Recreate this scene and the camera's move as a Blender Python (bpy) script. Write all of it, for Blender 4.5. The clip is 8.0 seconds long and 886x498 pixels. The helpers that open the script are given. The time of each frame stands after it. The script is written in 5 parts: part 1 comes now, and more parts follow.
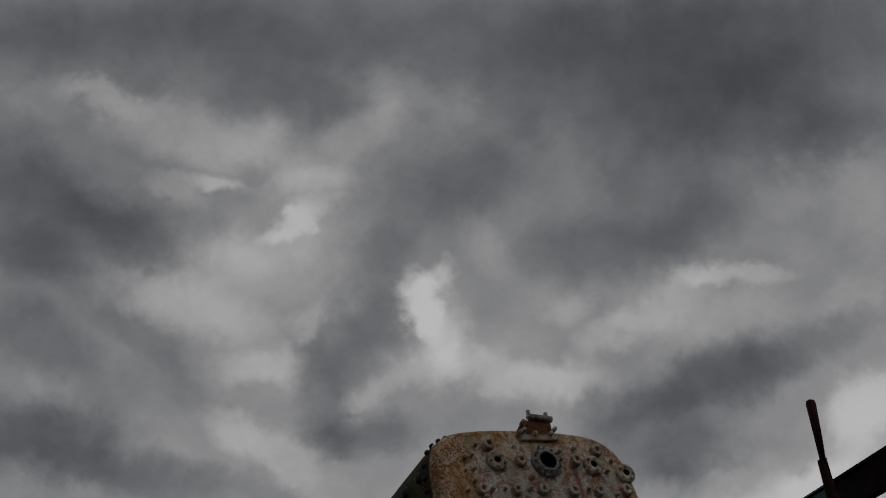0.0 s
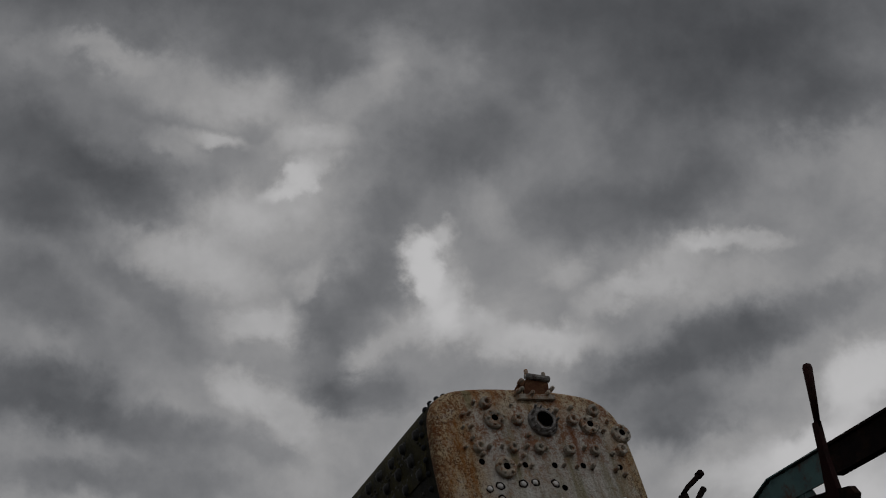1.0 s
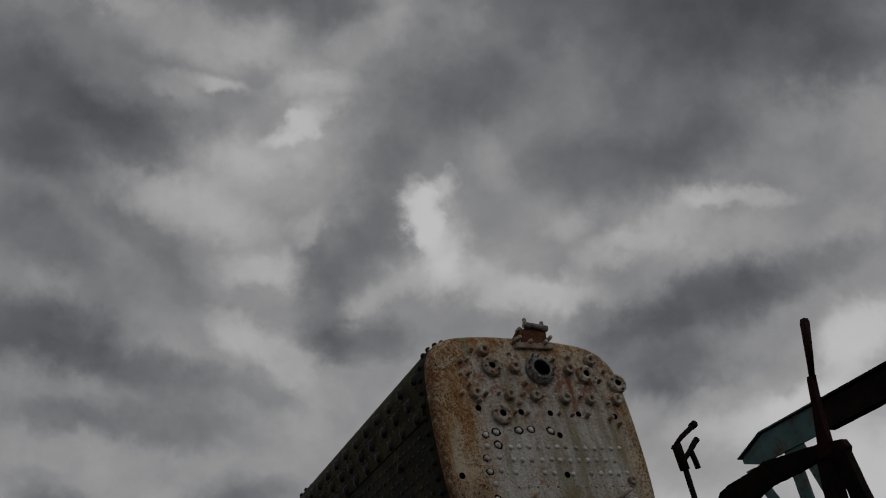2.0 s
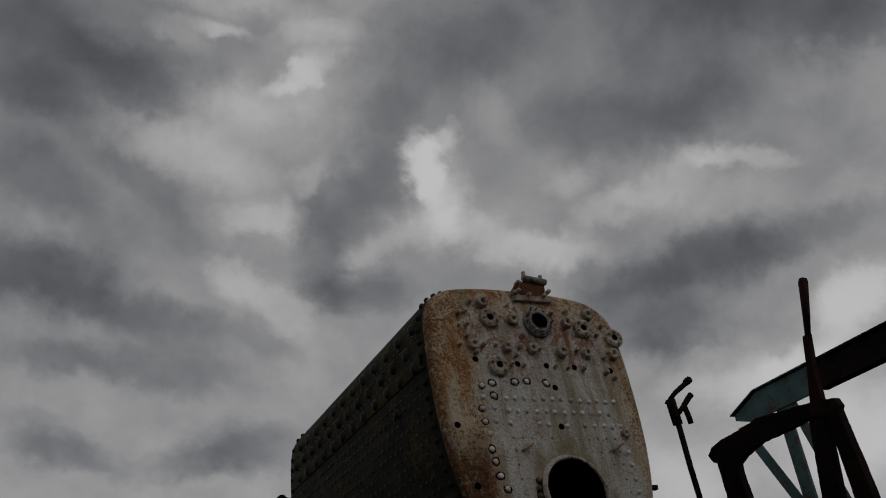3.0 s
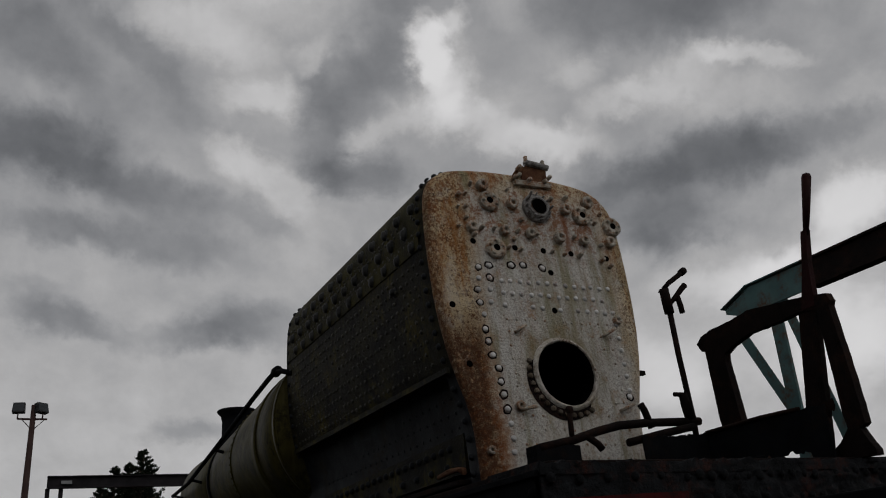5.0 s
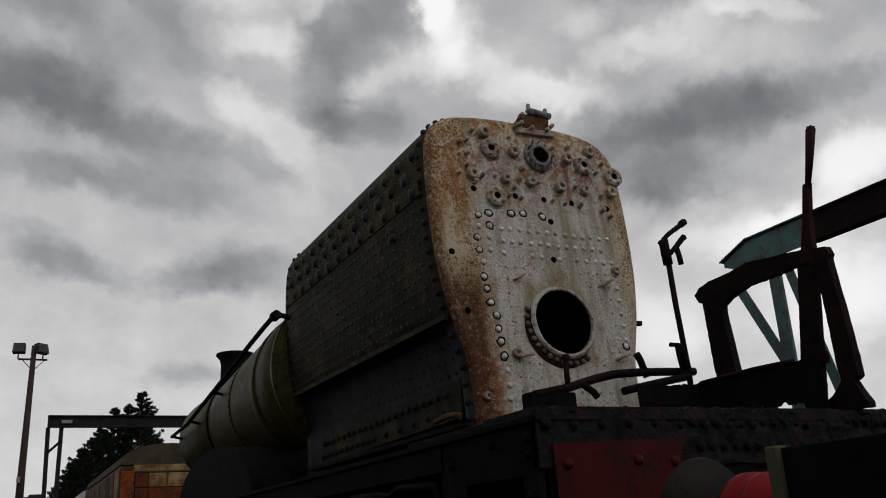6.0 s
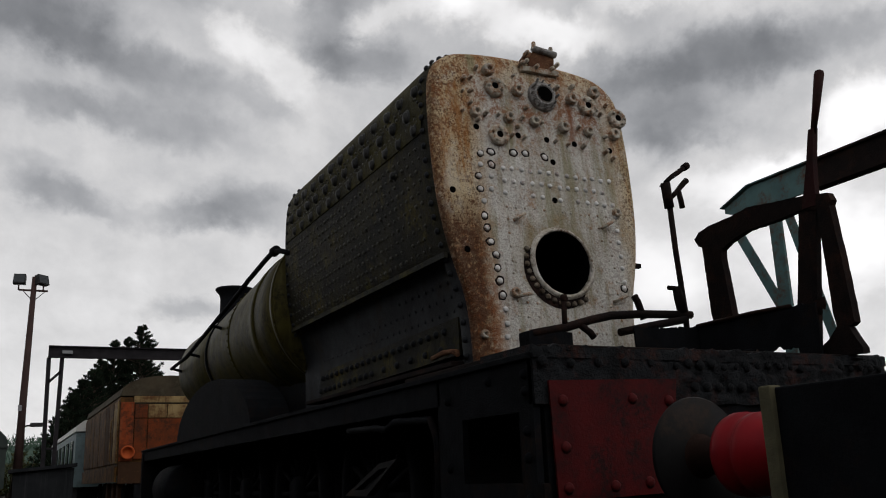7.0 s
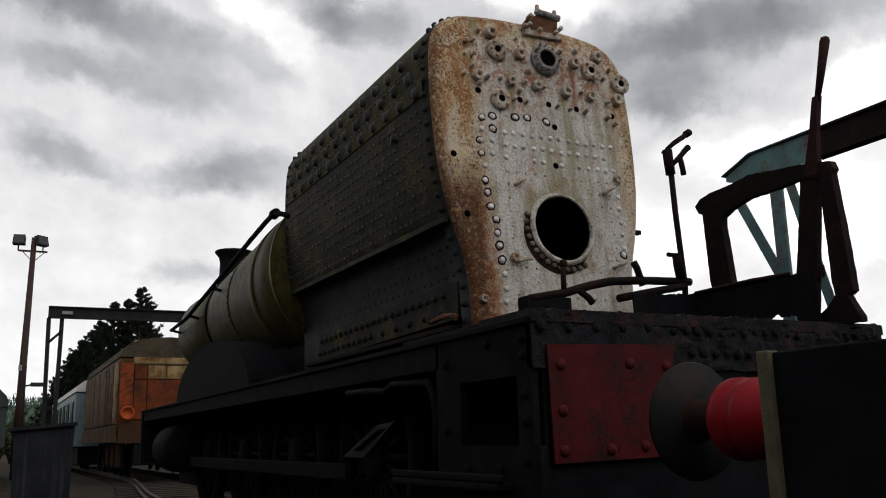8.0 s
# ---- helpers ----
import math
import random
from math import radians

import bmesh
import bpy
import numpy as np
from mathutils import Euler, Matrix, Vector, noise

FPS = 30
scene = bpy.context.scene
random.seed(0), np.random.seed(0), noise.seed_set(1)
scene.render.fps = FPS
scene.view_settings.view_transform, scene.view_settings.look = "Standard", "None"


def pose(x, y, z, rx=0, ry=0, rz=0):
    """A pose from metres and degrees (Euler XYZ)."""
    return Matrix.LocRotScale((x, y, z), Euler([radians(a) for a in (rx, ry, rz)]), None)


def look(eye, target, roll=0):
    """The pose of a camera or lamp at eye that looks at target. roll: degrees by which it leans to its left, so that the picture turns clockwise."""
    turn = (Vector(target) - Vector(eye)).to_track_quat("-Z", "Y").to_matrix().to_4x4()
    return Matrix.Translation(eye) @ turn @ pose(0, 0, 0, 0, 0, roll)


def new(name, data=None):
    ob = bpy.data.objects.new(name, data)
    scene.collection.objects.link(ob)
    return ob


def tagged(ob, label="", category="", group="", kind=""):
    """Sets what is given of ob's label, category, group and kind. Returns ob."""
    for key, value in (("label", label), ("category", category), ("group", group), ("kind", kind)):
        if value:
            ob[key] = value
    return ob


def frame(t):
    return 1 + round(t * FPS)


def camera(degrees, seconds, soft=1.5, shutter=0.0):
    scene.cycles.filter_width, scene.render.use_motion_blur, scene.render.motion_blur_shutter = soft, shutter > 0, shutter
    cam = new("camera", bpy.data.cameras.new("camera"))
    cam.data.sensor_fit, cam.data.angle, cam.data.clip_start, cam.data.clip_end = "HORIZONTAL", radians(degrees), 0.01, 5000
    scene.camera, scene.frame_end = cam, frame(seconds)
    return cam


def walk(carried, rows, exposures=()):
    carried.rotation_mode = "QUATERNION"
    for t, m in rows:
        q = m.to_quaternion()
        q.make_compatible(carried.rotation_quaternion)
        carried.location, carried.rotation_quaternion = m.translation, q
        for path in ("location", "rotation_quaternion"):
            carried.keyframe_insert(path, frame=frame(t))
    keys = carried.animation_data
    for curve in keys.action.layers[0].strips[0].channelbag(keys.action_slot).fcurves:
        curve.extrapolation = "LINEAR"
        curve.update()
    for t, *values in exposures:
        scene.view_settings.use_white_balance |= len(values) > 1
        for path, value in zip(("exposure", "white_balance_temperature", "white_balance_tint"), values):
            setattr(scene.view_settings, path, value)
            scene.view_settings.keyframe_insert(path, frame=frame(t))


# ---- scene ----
cam = camera(53.36, 8.0, soft=1.05)
# seconds, place (m), turn (degrees, Euler XYZ)
ROWS = [
    (0, -3.4, -3.558, 1.029, 127.88, 9.74, -22.58),
    (0.5, -3.399, -3.551, 1.025, 126.69, 9.5, -22.77),
    (1, -3.398, -3.544, 1.021, 125.25, 8.96, -23.13),
    (1.5, -3.397, -3.535, 1.016, 123.58, 8.48, -23.44),
    (3, -3.395, -3.512, 1, 118.77, 6.64, -24.55),
    (3.5, -3.393, -3.504, 0.994, 117.21, 6.23, -24.78),
    (4, -3.392, -3.494, 0.985, 115.15, 5.52, -25.12),
    (4.5, -3.39, -3.486, 0.977, 113.28, 4.97, -25.39),
    (6, -3.385, -3.463, 0.952, 108.03, 3.4, -26.04),
    (6.5, -3.384, -3.458, 0.945, 106.81, 3.01, -26.17),
    (7, -3.382, -3.448, 0.932, 104.21, 2.14, -26.41),
    (7.5, -3.38, -3.442, 0.923, 102.55, 1.66, -26.54),
    (8, -3.38, -3.44, 0.92, 102, 1.47, -26.59),
]
EXPOSURES = [(0, -1.56), (1.5, -1.47), (3, -1.47), (4, -1.4), (4.5, -1.28), (4.8, -1.17), (5.7, -0.68), (6, -0.58), (6.5, -0.48), (7, -0.32), (7.5, -0.11), (8, 0.04)]
walk(cam, [(r[0], pose(*r[1:])) for r in ROWS], EXPOSURES)


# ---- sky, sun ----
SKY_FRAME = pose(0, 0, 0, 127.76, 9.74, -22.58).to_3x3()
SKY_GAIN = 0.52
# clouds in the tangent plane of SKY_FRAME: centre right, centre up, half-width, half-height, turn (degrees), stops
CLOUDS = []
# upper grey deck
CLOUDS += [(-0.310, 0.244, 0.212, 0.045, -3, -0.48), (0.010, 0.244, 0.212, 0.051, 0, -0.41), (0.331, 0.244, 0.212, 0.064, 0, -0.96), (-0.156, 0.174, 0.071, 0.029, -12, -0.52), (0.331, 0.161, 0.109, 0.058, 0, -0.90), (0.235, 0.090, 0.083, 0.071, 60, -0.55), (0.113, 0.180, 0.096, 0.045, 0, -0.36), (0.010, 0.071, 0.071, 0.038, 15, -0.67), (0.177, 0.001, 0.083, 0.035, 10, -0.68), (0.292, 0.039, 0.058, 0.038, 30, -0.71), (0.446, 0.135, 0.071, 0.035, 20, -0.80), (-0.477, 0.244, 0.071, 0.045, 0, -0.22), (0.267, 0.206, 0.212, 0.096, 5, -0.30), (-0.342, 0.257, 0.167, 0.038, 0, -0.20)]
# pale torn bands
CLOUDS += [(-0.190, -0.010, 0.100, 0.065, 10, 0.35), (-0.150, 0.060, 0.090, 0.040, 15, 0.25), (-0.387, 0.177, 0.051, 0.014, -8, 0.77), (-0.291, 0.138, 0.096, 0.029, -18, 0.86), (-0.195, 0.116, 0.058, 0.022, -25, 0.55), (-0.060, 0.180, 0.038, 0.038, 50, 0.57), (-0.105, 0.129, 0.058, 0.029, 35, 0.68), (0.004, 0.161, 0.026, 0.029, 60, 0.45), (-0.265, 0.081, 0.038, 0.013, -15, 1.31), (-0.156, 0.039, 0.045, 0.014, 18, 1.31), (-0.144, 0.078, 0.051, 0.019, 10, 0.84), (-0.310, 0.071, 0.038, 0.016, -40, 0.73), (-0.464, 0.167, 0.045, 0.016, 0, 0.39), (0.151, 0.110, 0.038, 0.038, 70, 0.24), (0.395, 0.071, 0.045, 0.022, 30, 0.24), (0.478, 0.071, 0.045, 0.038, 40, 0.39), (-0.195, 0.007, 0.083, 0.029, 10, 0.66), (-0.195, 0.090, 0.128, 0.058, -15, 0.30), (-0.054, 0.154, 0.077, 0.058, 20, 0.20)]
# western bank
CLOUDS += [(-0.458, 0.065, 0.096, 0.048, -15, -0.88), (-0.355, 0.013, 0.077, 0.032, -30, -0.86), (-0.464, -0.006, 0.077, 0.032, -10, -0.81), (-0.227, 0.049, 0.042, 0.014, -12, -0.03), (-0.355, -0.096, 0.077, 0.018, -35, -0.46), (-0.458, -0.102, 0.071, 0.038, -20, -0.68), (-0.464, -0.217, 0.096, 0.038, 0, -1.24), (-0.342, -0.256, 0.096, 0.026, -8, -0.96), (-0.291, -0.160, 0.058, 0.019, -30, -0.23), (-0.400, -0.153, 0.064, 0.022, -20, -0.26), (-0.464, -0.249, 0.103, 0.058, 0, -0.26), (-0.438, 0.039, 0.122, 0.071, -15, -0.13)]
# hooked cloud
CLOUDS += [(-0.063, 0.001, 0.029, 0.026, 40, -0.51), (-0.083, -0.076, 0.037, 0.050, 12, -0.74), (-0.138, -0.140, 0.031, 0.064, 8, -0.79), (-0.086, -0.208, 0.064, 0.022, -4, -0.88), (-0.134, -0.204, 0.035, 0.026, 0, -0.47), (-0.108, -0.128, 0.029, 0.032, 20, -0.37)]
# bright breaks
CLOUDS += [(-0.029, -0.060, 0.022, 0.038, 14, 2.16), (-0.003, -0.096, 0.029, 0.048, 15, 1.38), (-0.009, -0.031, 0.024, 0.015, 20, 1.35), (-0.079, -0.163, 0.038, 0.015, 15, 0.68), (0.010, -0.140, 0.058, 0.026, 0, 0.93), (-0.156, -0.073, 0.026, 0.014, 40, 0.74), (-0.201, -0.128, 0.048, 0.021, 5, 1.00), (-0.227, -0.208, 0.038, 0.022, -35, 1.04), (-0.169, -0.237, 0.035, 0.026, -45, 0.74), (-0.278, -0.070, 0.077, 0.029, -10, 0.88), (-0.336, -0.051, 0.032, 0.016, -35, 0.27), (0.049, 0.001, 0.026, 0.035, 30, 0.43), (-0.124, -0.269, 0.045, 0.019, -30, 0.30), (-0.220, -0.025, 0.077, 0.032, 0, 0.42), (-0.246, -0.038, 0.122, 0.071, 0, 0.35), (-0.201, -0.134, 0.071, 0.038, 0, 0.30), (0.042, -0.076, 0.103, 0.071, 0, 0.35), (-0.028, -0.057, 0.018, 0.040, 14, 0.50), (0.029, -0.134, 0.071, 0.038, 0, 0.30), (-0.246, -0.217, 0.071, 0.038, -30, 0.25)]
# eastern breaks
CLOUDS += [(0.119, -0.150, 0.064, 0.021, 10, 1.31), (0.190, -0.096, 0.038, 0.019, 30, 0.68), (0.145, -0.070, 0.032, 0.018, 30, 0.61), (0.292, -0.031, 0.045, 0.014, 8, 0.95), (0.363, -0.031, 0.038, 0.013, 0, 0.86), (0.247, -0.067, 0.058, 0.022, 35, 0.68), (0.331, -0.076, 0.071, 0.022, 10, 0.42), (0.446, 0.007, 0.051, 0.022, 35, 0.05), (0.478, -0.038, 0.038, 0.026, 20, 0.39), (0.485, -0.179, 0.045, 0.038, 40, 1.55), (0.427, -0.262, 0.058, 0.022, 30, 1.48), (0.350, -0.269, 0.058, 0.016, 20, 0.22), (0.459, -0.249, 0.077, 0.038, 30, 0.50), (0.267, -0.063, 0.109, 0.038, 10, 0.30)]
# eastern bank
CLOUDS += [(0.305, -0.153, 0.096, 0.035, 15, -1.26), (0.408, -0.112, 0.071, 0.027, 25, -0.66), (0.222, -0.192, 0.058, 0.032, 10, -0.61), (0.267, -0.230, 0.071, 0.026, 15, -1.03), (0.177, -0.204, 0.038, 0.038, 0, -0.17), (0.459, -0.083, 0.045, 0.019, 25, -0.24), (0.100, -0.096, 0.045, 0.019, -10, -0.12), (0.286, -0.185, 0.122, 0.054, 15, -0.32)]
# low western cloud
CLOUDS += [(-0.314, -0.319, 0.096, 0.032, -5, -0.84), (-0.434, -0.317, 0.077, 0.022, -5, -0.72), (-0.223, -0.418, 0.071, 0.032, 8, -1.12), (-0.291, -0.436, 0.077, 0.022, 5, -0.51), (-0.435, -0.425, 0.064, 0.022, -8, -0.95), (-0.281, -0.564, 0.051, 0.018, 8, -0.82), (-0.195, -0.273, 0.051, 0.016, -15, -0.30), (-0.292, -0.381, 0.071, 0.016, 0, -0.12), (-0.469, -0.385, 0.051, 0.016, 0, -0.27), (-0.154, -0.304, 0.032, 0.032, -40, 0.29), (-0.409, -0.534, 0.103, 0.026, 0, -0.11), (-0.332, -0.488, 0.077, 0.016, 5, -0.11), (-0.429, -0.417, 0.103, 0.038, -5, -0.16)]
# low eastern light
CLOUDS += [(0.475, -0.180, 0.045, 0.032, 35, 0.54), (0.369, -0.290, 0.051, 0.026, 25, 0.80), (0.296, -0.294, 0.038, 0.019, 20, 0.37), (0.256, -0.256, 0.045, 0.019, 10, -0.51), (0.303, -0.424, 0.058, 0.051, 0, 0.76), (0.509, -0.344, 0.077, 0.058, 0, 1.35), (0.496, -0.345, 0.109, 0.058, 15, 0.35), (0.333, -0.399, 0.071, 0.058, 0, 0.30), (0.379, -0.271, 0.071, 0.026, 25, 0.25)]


def clouded_sky():
    w = bpy.data.worlds.new("overcast_sky")
    scene.world = w
    w.use_nodes = True
    nt = w.node_tree
    nt.nodes.clear()
    N, K = nt.nodes.new, nt.links.new

    def m(op, a, b=None, c=None):
        n = N("ShaderNodeMath")
        n.operation = op
        for i, v in enumerate((a, b, c)):
            if v is None:
                continue
            if isinstance(v, (int, float)):
                n.inputs[i].default_value = v
            else:
                K(v, n.inputs[i])
        return n.outputs[0]

    co = N("ShaderNodeTexCoord").outputs["Generated"]

    def dot(axis):
        n = N("ShaderNodeVectorMath")
        n.operation = "DOT_PRODUCT"
        K(co, n.inputs[0])
        n.inputs[1].default_value = axis
        return n.outputs["Value"]

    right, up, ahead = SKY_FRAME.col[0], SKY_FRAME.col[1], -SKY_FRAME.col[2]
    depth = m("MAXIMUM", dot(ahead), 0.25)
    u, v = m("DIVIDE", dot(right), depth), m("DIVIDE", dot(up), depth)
    comb = N("ShaderNodeCombineXYZ")
    K(u, comb.inputs[0]), K(v, comb.inputs[1])

    def noise_tex(scale, detail, rough, off):
        n = N("ShaderNodeTexNoise")
        mp = N("ShaderNodeMapping")
        mp.inputs["Location"].default_value = off
        K(comb.outputs[0], mp.inputs[0]), K(mp.outputs[0], n.inputs["Vector"])
        n.inputs["Scale"].default_value, n.inputs["Detail"].default_value, n.inputs["Roughness"].default_value = scale, detail, rough
        n.inputs["Distortion"].default_value = 0.15
        return n

    warp = noise_tex(9.0, 6, 0.6, (3, 1, 0))
    sub = N("ShaderNodeVectorMath")
    sub.operation = "SUBTRACT"
    K(warp.outputs["Color"], sub.inputs[0])
    sub.inputs[1].default_value = (0.5, 0.5, 0.5)
    mul = N("ShaderNodeVectorMath")
    mul.operation = "MULTIPLY"
    K(sub.outputs[0], mul.inputs[0])
    mul.inputs[1].default_value = (0.085, 0.085, 0)
    add0 = N("ShaderNodeVectorMath")
    K(comb.outputs[0], add0.inputs[0]), K(mul.outputs[0], add0.inputs[1])
    sub2 = N("ShaderNodeVectorMath")
    sub2.operation = "SUBTRACT"
    K(noise_tex(24.0, 4, 0.6, (1, 8, 0)).outputs["Color"], sub2.inputs[0])
    sub2.inputs[1].default_value = (0.5, 0.5, 0.5)
    mul2 = N("ShaderNodeVectorMath")
    mul2.operation = "MULTIPLY"
    K(sub2.outputs[0], mul2.inputs[0])
    mul2.inputs[1].default_value = (0.036, 0.036, 0)
    add = N("ShaderNodeVectorMath")
    K(add0.outputs[0], add.inputs[0]), K(mul2.outputs[0], add.inputs[1])
    total = None
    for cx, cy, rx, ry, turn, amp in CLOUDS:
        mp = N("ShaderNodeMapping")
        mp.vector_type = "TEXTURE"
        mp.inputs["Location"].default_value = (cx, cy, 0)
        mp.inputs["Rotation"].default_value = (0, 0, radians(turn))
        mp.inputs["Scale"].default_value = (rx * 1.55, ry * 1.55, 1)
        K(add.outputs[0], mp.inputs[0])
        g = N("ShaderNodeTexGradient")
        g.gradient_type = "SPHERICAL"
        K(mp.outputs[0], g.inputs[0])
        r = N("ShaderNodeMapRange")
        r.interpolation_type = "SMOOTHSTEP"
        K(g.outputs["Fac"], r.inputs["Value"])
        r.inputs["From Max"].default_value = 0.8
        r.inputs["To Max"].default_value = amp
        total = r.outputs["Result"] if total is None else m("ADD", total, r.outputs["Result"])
    soft = m("MULTIPLY", m("SUBTRACT", noise_tex(6.5, 6, 0.6, (0, 5, 0)).outputs["Fac"], 0.5), 0.55)
    fine = m("MULTIPLY", m("SUBTRACT", noise_tex(14, 9, 0.6, (7, 0, 0)).outputs["Fac"], 0.5), 1.2)
    total = m("ADD", m("ADD", total, soft), fine)
    # the cloud base thins towards the horizon
    zc = N("ShaderNodeSeparateXYZ")
    K(co, zc.inputs[0])
    low = N("ShaderNodeMapRange")
    low.interpolation_type = "SMOOTHSTEP"
    K(zc.outputs["Z"], low.inputs["Value"])
    low.inputs["From Min"].default_value, low.inputs["From Max"].default_value = 0.85, 0.05
    low.inputs["To Min"].default_value, low.inputs["To Max"].default_value = 0.0, 1.5
    total = m("ADD", total, low.outputs["Result"])
    lum = m("MULTIPLY", m("POWER", 2.0, total), SKY_GAIN)
    # thick bright cloud levels off
    lum = m("MULTIPLY", m("SUBTRACT", 1.0, m("POWER", 2.718, m("MULTIPLY", lum, -1 / 1.4))), 1.4)
    tint = N("ShaderNodeMapRange")
    K(lum, tint.inputs["Value"])
    tint.inputs["From Min"].default_value, tint.inputs["From Max"].default_value = 0.1, 0.8
    mix = N("ShaderNodeMix")
    mix.data_type = "RGBA"
    K(tint.outputs["Result"], mix.inputs[0])
    mix.inputs[6].default_value, mix.inputs[7].default_value = (0.955, 0.99, 1.065, 1), (1.0, 0.99, 0.995, 1)
    bg = N("ShaderNodeBackground")
    K(mix.outputs[2], bg.inputs["Color"]), K(lum, bg.inputs["Strength"])
    sky = N("ShaderNodeTexSky")
    sky.sky_type, sky.sun_disc, sky.sun_elevation, sky.sun_rotation = "NISHITA", False, radians(SUN_UP), radians(SUN_TURN)
    bg2 = N("ShaderNodeBackground")
    K(sky.outputs[0], bg2.inputs["Color"])
    bg2.inputs["Strength"].default_value = 0.004
    s = N("ShaderNodeAddShader")
    out = N("ShaderNodeOutputWorld")
    K(bg.outputs[0], s.inputs[0]), K(bg2.outputs[0], s.inputs[1]), K(s.outputs[0], out.inputs["Surface"])


SUN_UP, SUN_TURN = 48, 160
clouded_sky()
sun = new("sun", bpy.data.lights.new("sun", "SUN"))
sun.data.energy, sun.data.angle, sun.data.color = 0.8, radians(50), (1.0, 0.97, 0.93)
way = Vector((math.sin(radians(SUN_TURN)) * math.cos(radians(SUN_UP)), math.cos(radians(SUN_TURN)) * math.cos(radians(SUN_UP)), math.sin(radians(SUN_UP))))
sun.matrix_world = look(way * 60, (0, 0, 0))


# ---- materials ----
def surface(name, a, b, scale=6.0, rough=0.7, metal=0.0, bump=0.15, spec=0.08, rust=None, rust_amount=0.5, rust_scale=3.0, streak=None, vary=0.0, grit=70.0):
    """Two-tone noise, a second mottled layer (rust, moss, dirt), optional vertical streaks, fine relief."""
    mt = bpy.data.materials.new(name)
    mt.use_nodes = True
    nt = mt.node_tree
    N, K = nt.nodes.new, nt.links.new
    bsdf = nt.nodes["Principled BSDF"]
    co = N("ShaderNodeTexCoord").outputs["Object"]
    if vary:
        info = N("ShaderNodeObjectInfo")
        va = N("ShaderNodeVectorMath")
        va.operation = "MULTIPLY_ADD"
        K(info.outputs["Random"], va.inputs[0])
        va.inputs[1].default_value = (37, 23, 11)
        K(co, va.inputs[2])
        co = va.outputs[0]

    def nz(sc, det, ro=0.6, stretch=None):
        n = N("ShaderNodeTexNoise")
        src = co
        if stretch:
            mp = N("ShaderNodeMapping")
            mp.inputs["Scale"].default_value = stretch
            K(co, mp.inputs[0])
            src = mp.outputs[0]
        K(src, n.inputs["Vector"])
        n.inputs["Scale"].default_value, n.inputs["Detail"].default_value, n.inputs["Roughness"].default_value = sc, det, ro
        return n.outputs["Fac"]

    def ramp(f, lo, hi):
        r = N("ShaderNodeMapRange")
        K(f, r.inputs["Value"])
        r.inputs["From Min"].default_value, r.inputs["From Max"].default_value = lo, hi
        return r.outputs["Result"]

    def mix(f, ca, cb):
        n = N("ShaderNodeMix")
        n.data_type = "RGBA"
        K(f, n.inputs[0])
        for i, c in ((6, ca), (7, cb)):
            if isinstance(c, tuple):
                n.inputs[i].default_value = (*c, 1)
            else:
                K(c, n.inputs[i])
        return n.outputs[2]

    col = mix(ramp(nz(scale, 6), 0.35, 0.65), a, b)
    if streak:
        col = mix(ramp(nz(1.0, 5, 0.65, (14, 14, 0.9)), 0.52, 0.75), col, streak)
    if rust:
        mid = 0.72 - 0.4 * rust_amount
        f = N("ShaderNodeMath")
        f.operation = "MULTIPLY"
        K(ramp(nz(rust_scale, 7, 0.7), mid - 0.05, mid + 0.09), f.inputs[0])
        K(ramp(nz(rust_scale * 7, 4, 0.7), 0.36, 0.56), f.inputs[1])
        col = mix(f.outputs[0], col, rust)
    if vary:
        h = N("ShaderNodeHueSaturation")
        K(col, h.inputs["Color"])
        K(ramp(info.outputs["Random"], -1 / vary + 0.5, 1 / vary + 0.5), h.inputs["Value"])
        r = h.inputs["Value"].links[0].from_node
        r.inputs["From Min"].default_value, r.inputs["From Max"].default_value = 0, 1
        r.inputs["To Min"].default_value, r.inputs["To Max"].default_value = 1 - vary, 1 + vary
        col = h.outputs["Color"]
    K(col, bsdf.inputs["Base Color"])
    rr = N("ShaderNodeMapRange")
    K(nz(scale * 3, 4), rr.inputs["Value"])
    rr.inputs["To Min"].default_value, rr.inputs["To Max"].default_value = rough - 0.15, min(1, rough + 0.15)
    K(rr.outputs["Result"], bsdf.inputs["Roughness"])
    bsdf.inputs["Metallic"].default_value = metal
    bsdf.inputs["Specular IOR Level"].default_value = spec
    if bump:
        bp = N("ShaderNodeBump")
        bp.inputs["Strength"].default_value, bp.inputs["Distance"].default_value = bump, 0.02
        K(nz(grit, 5, 0.7), bp.inputs["Height"])
        K(bp.outputs[0], bsdf.inputs["Normal"])
    return mt


RUST, DARK_RUST = (0.23, 0.09, 0.035), (0.07, 0.03, 0.018)
M_SIDE = surface("black_green_plate", (0.012, 0.012, 0.011), (0.030, 0.027, 0.015), 3, 0.6, spec=0.06, rust=(0.078, 0.062, 0.013), rust_amount=0.43, rust_scale=2.6, streak=(0.011, 0.011, 0.011), vary=0.12, bump=0.5)
M_CROWN = surface("mossy_crown_plate", (0.026, 0.024, 0.012), (0.058, 0.050, 0.014), 4, 0.65, spec=0.06, rust=(0.014, 0.013, 0.011), rust_amount=0.5, rust_scale=5, bump=0.5)
# paler than the side plates: rivet highlights are put into the base colour
M_RIVET = surface("highlit_rivet_steel", (0.036, 0.034, 0.027), (0.058, 0.053, 0.037), 12, 0.45, spec=0.3, rust=(0.02, 0.018, 0.014), rust_amount=0.5, rust_scale=8, vary=0.35, bump=0.2)
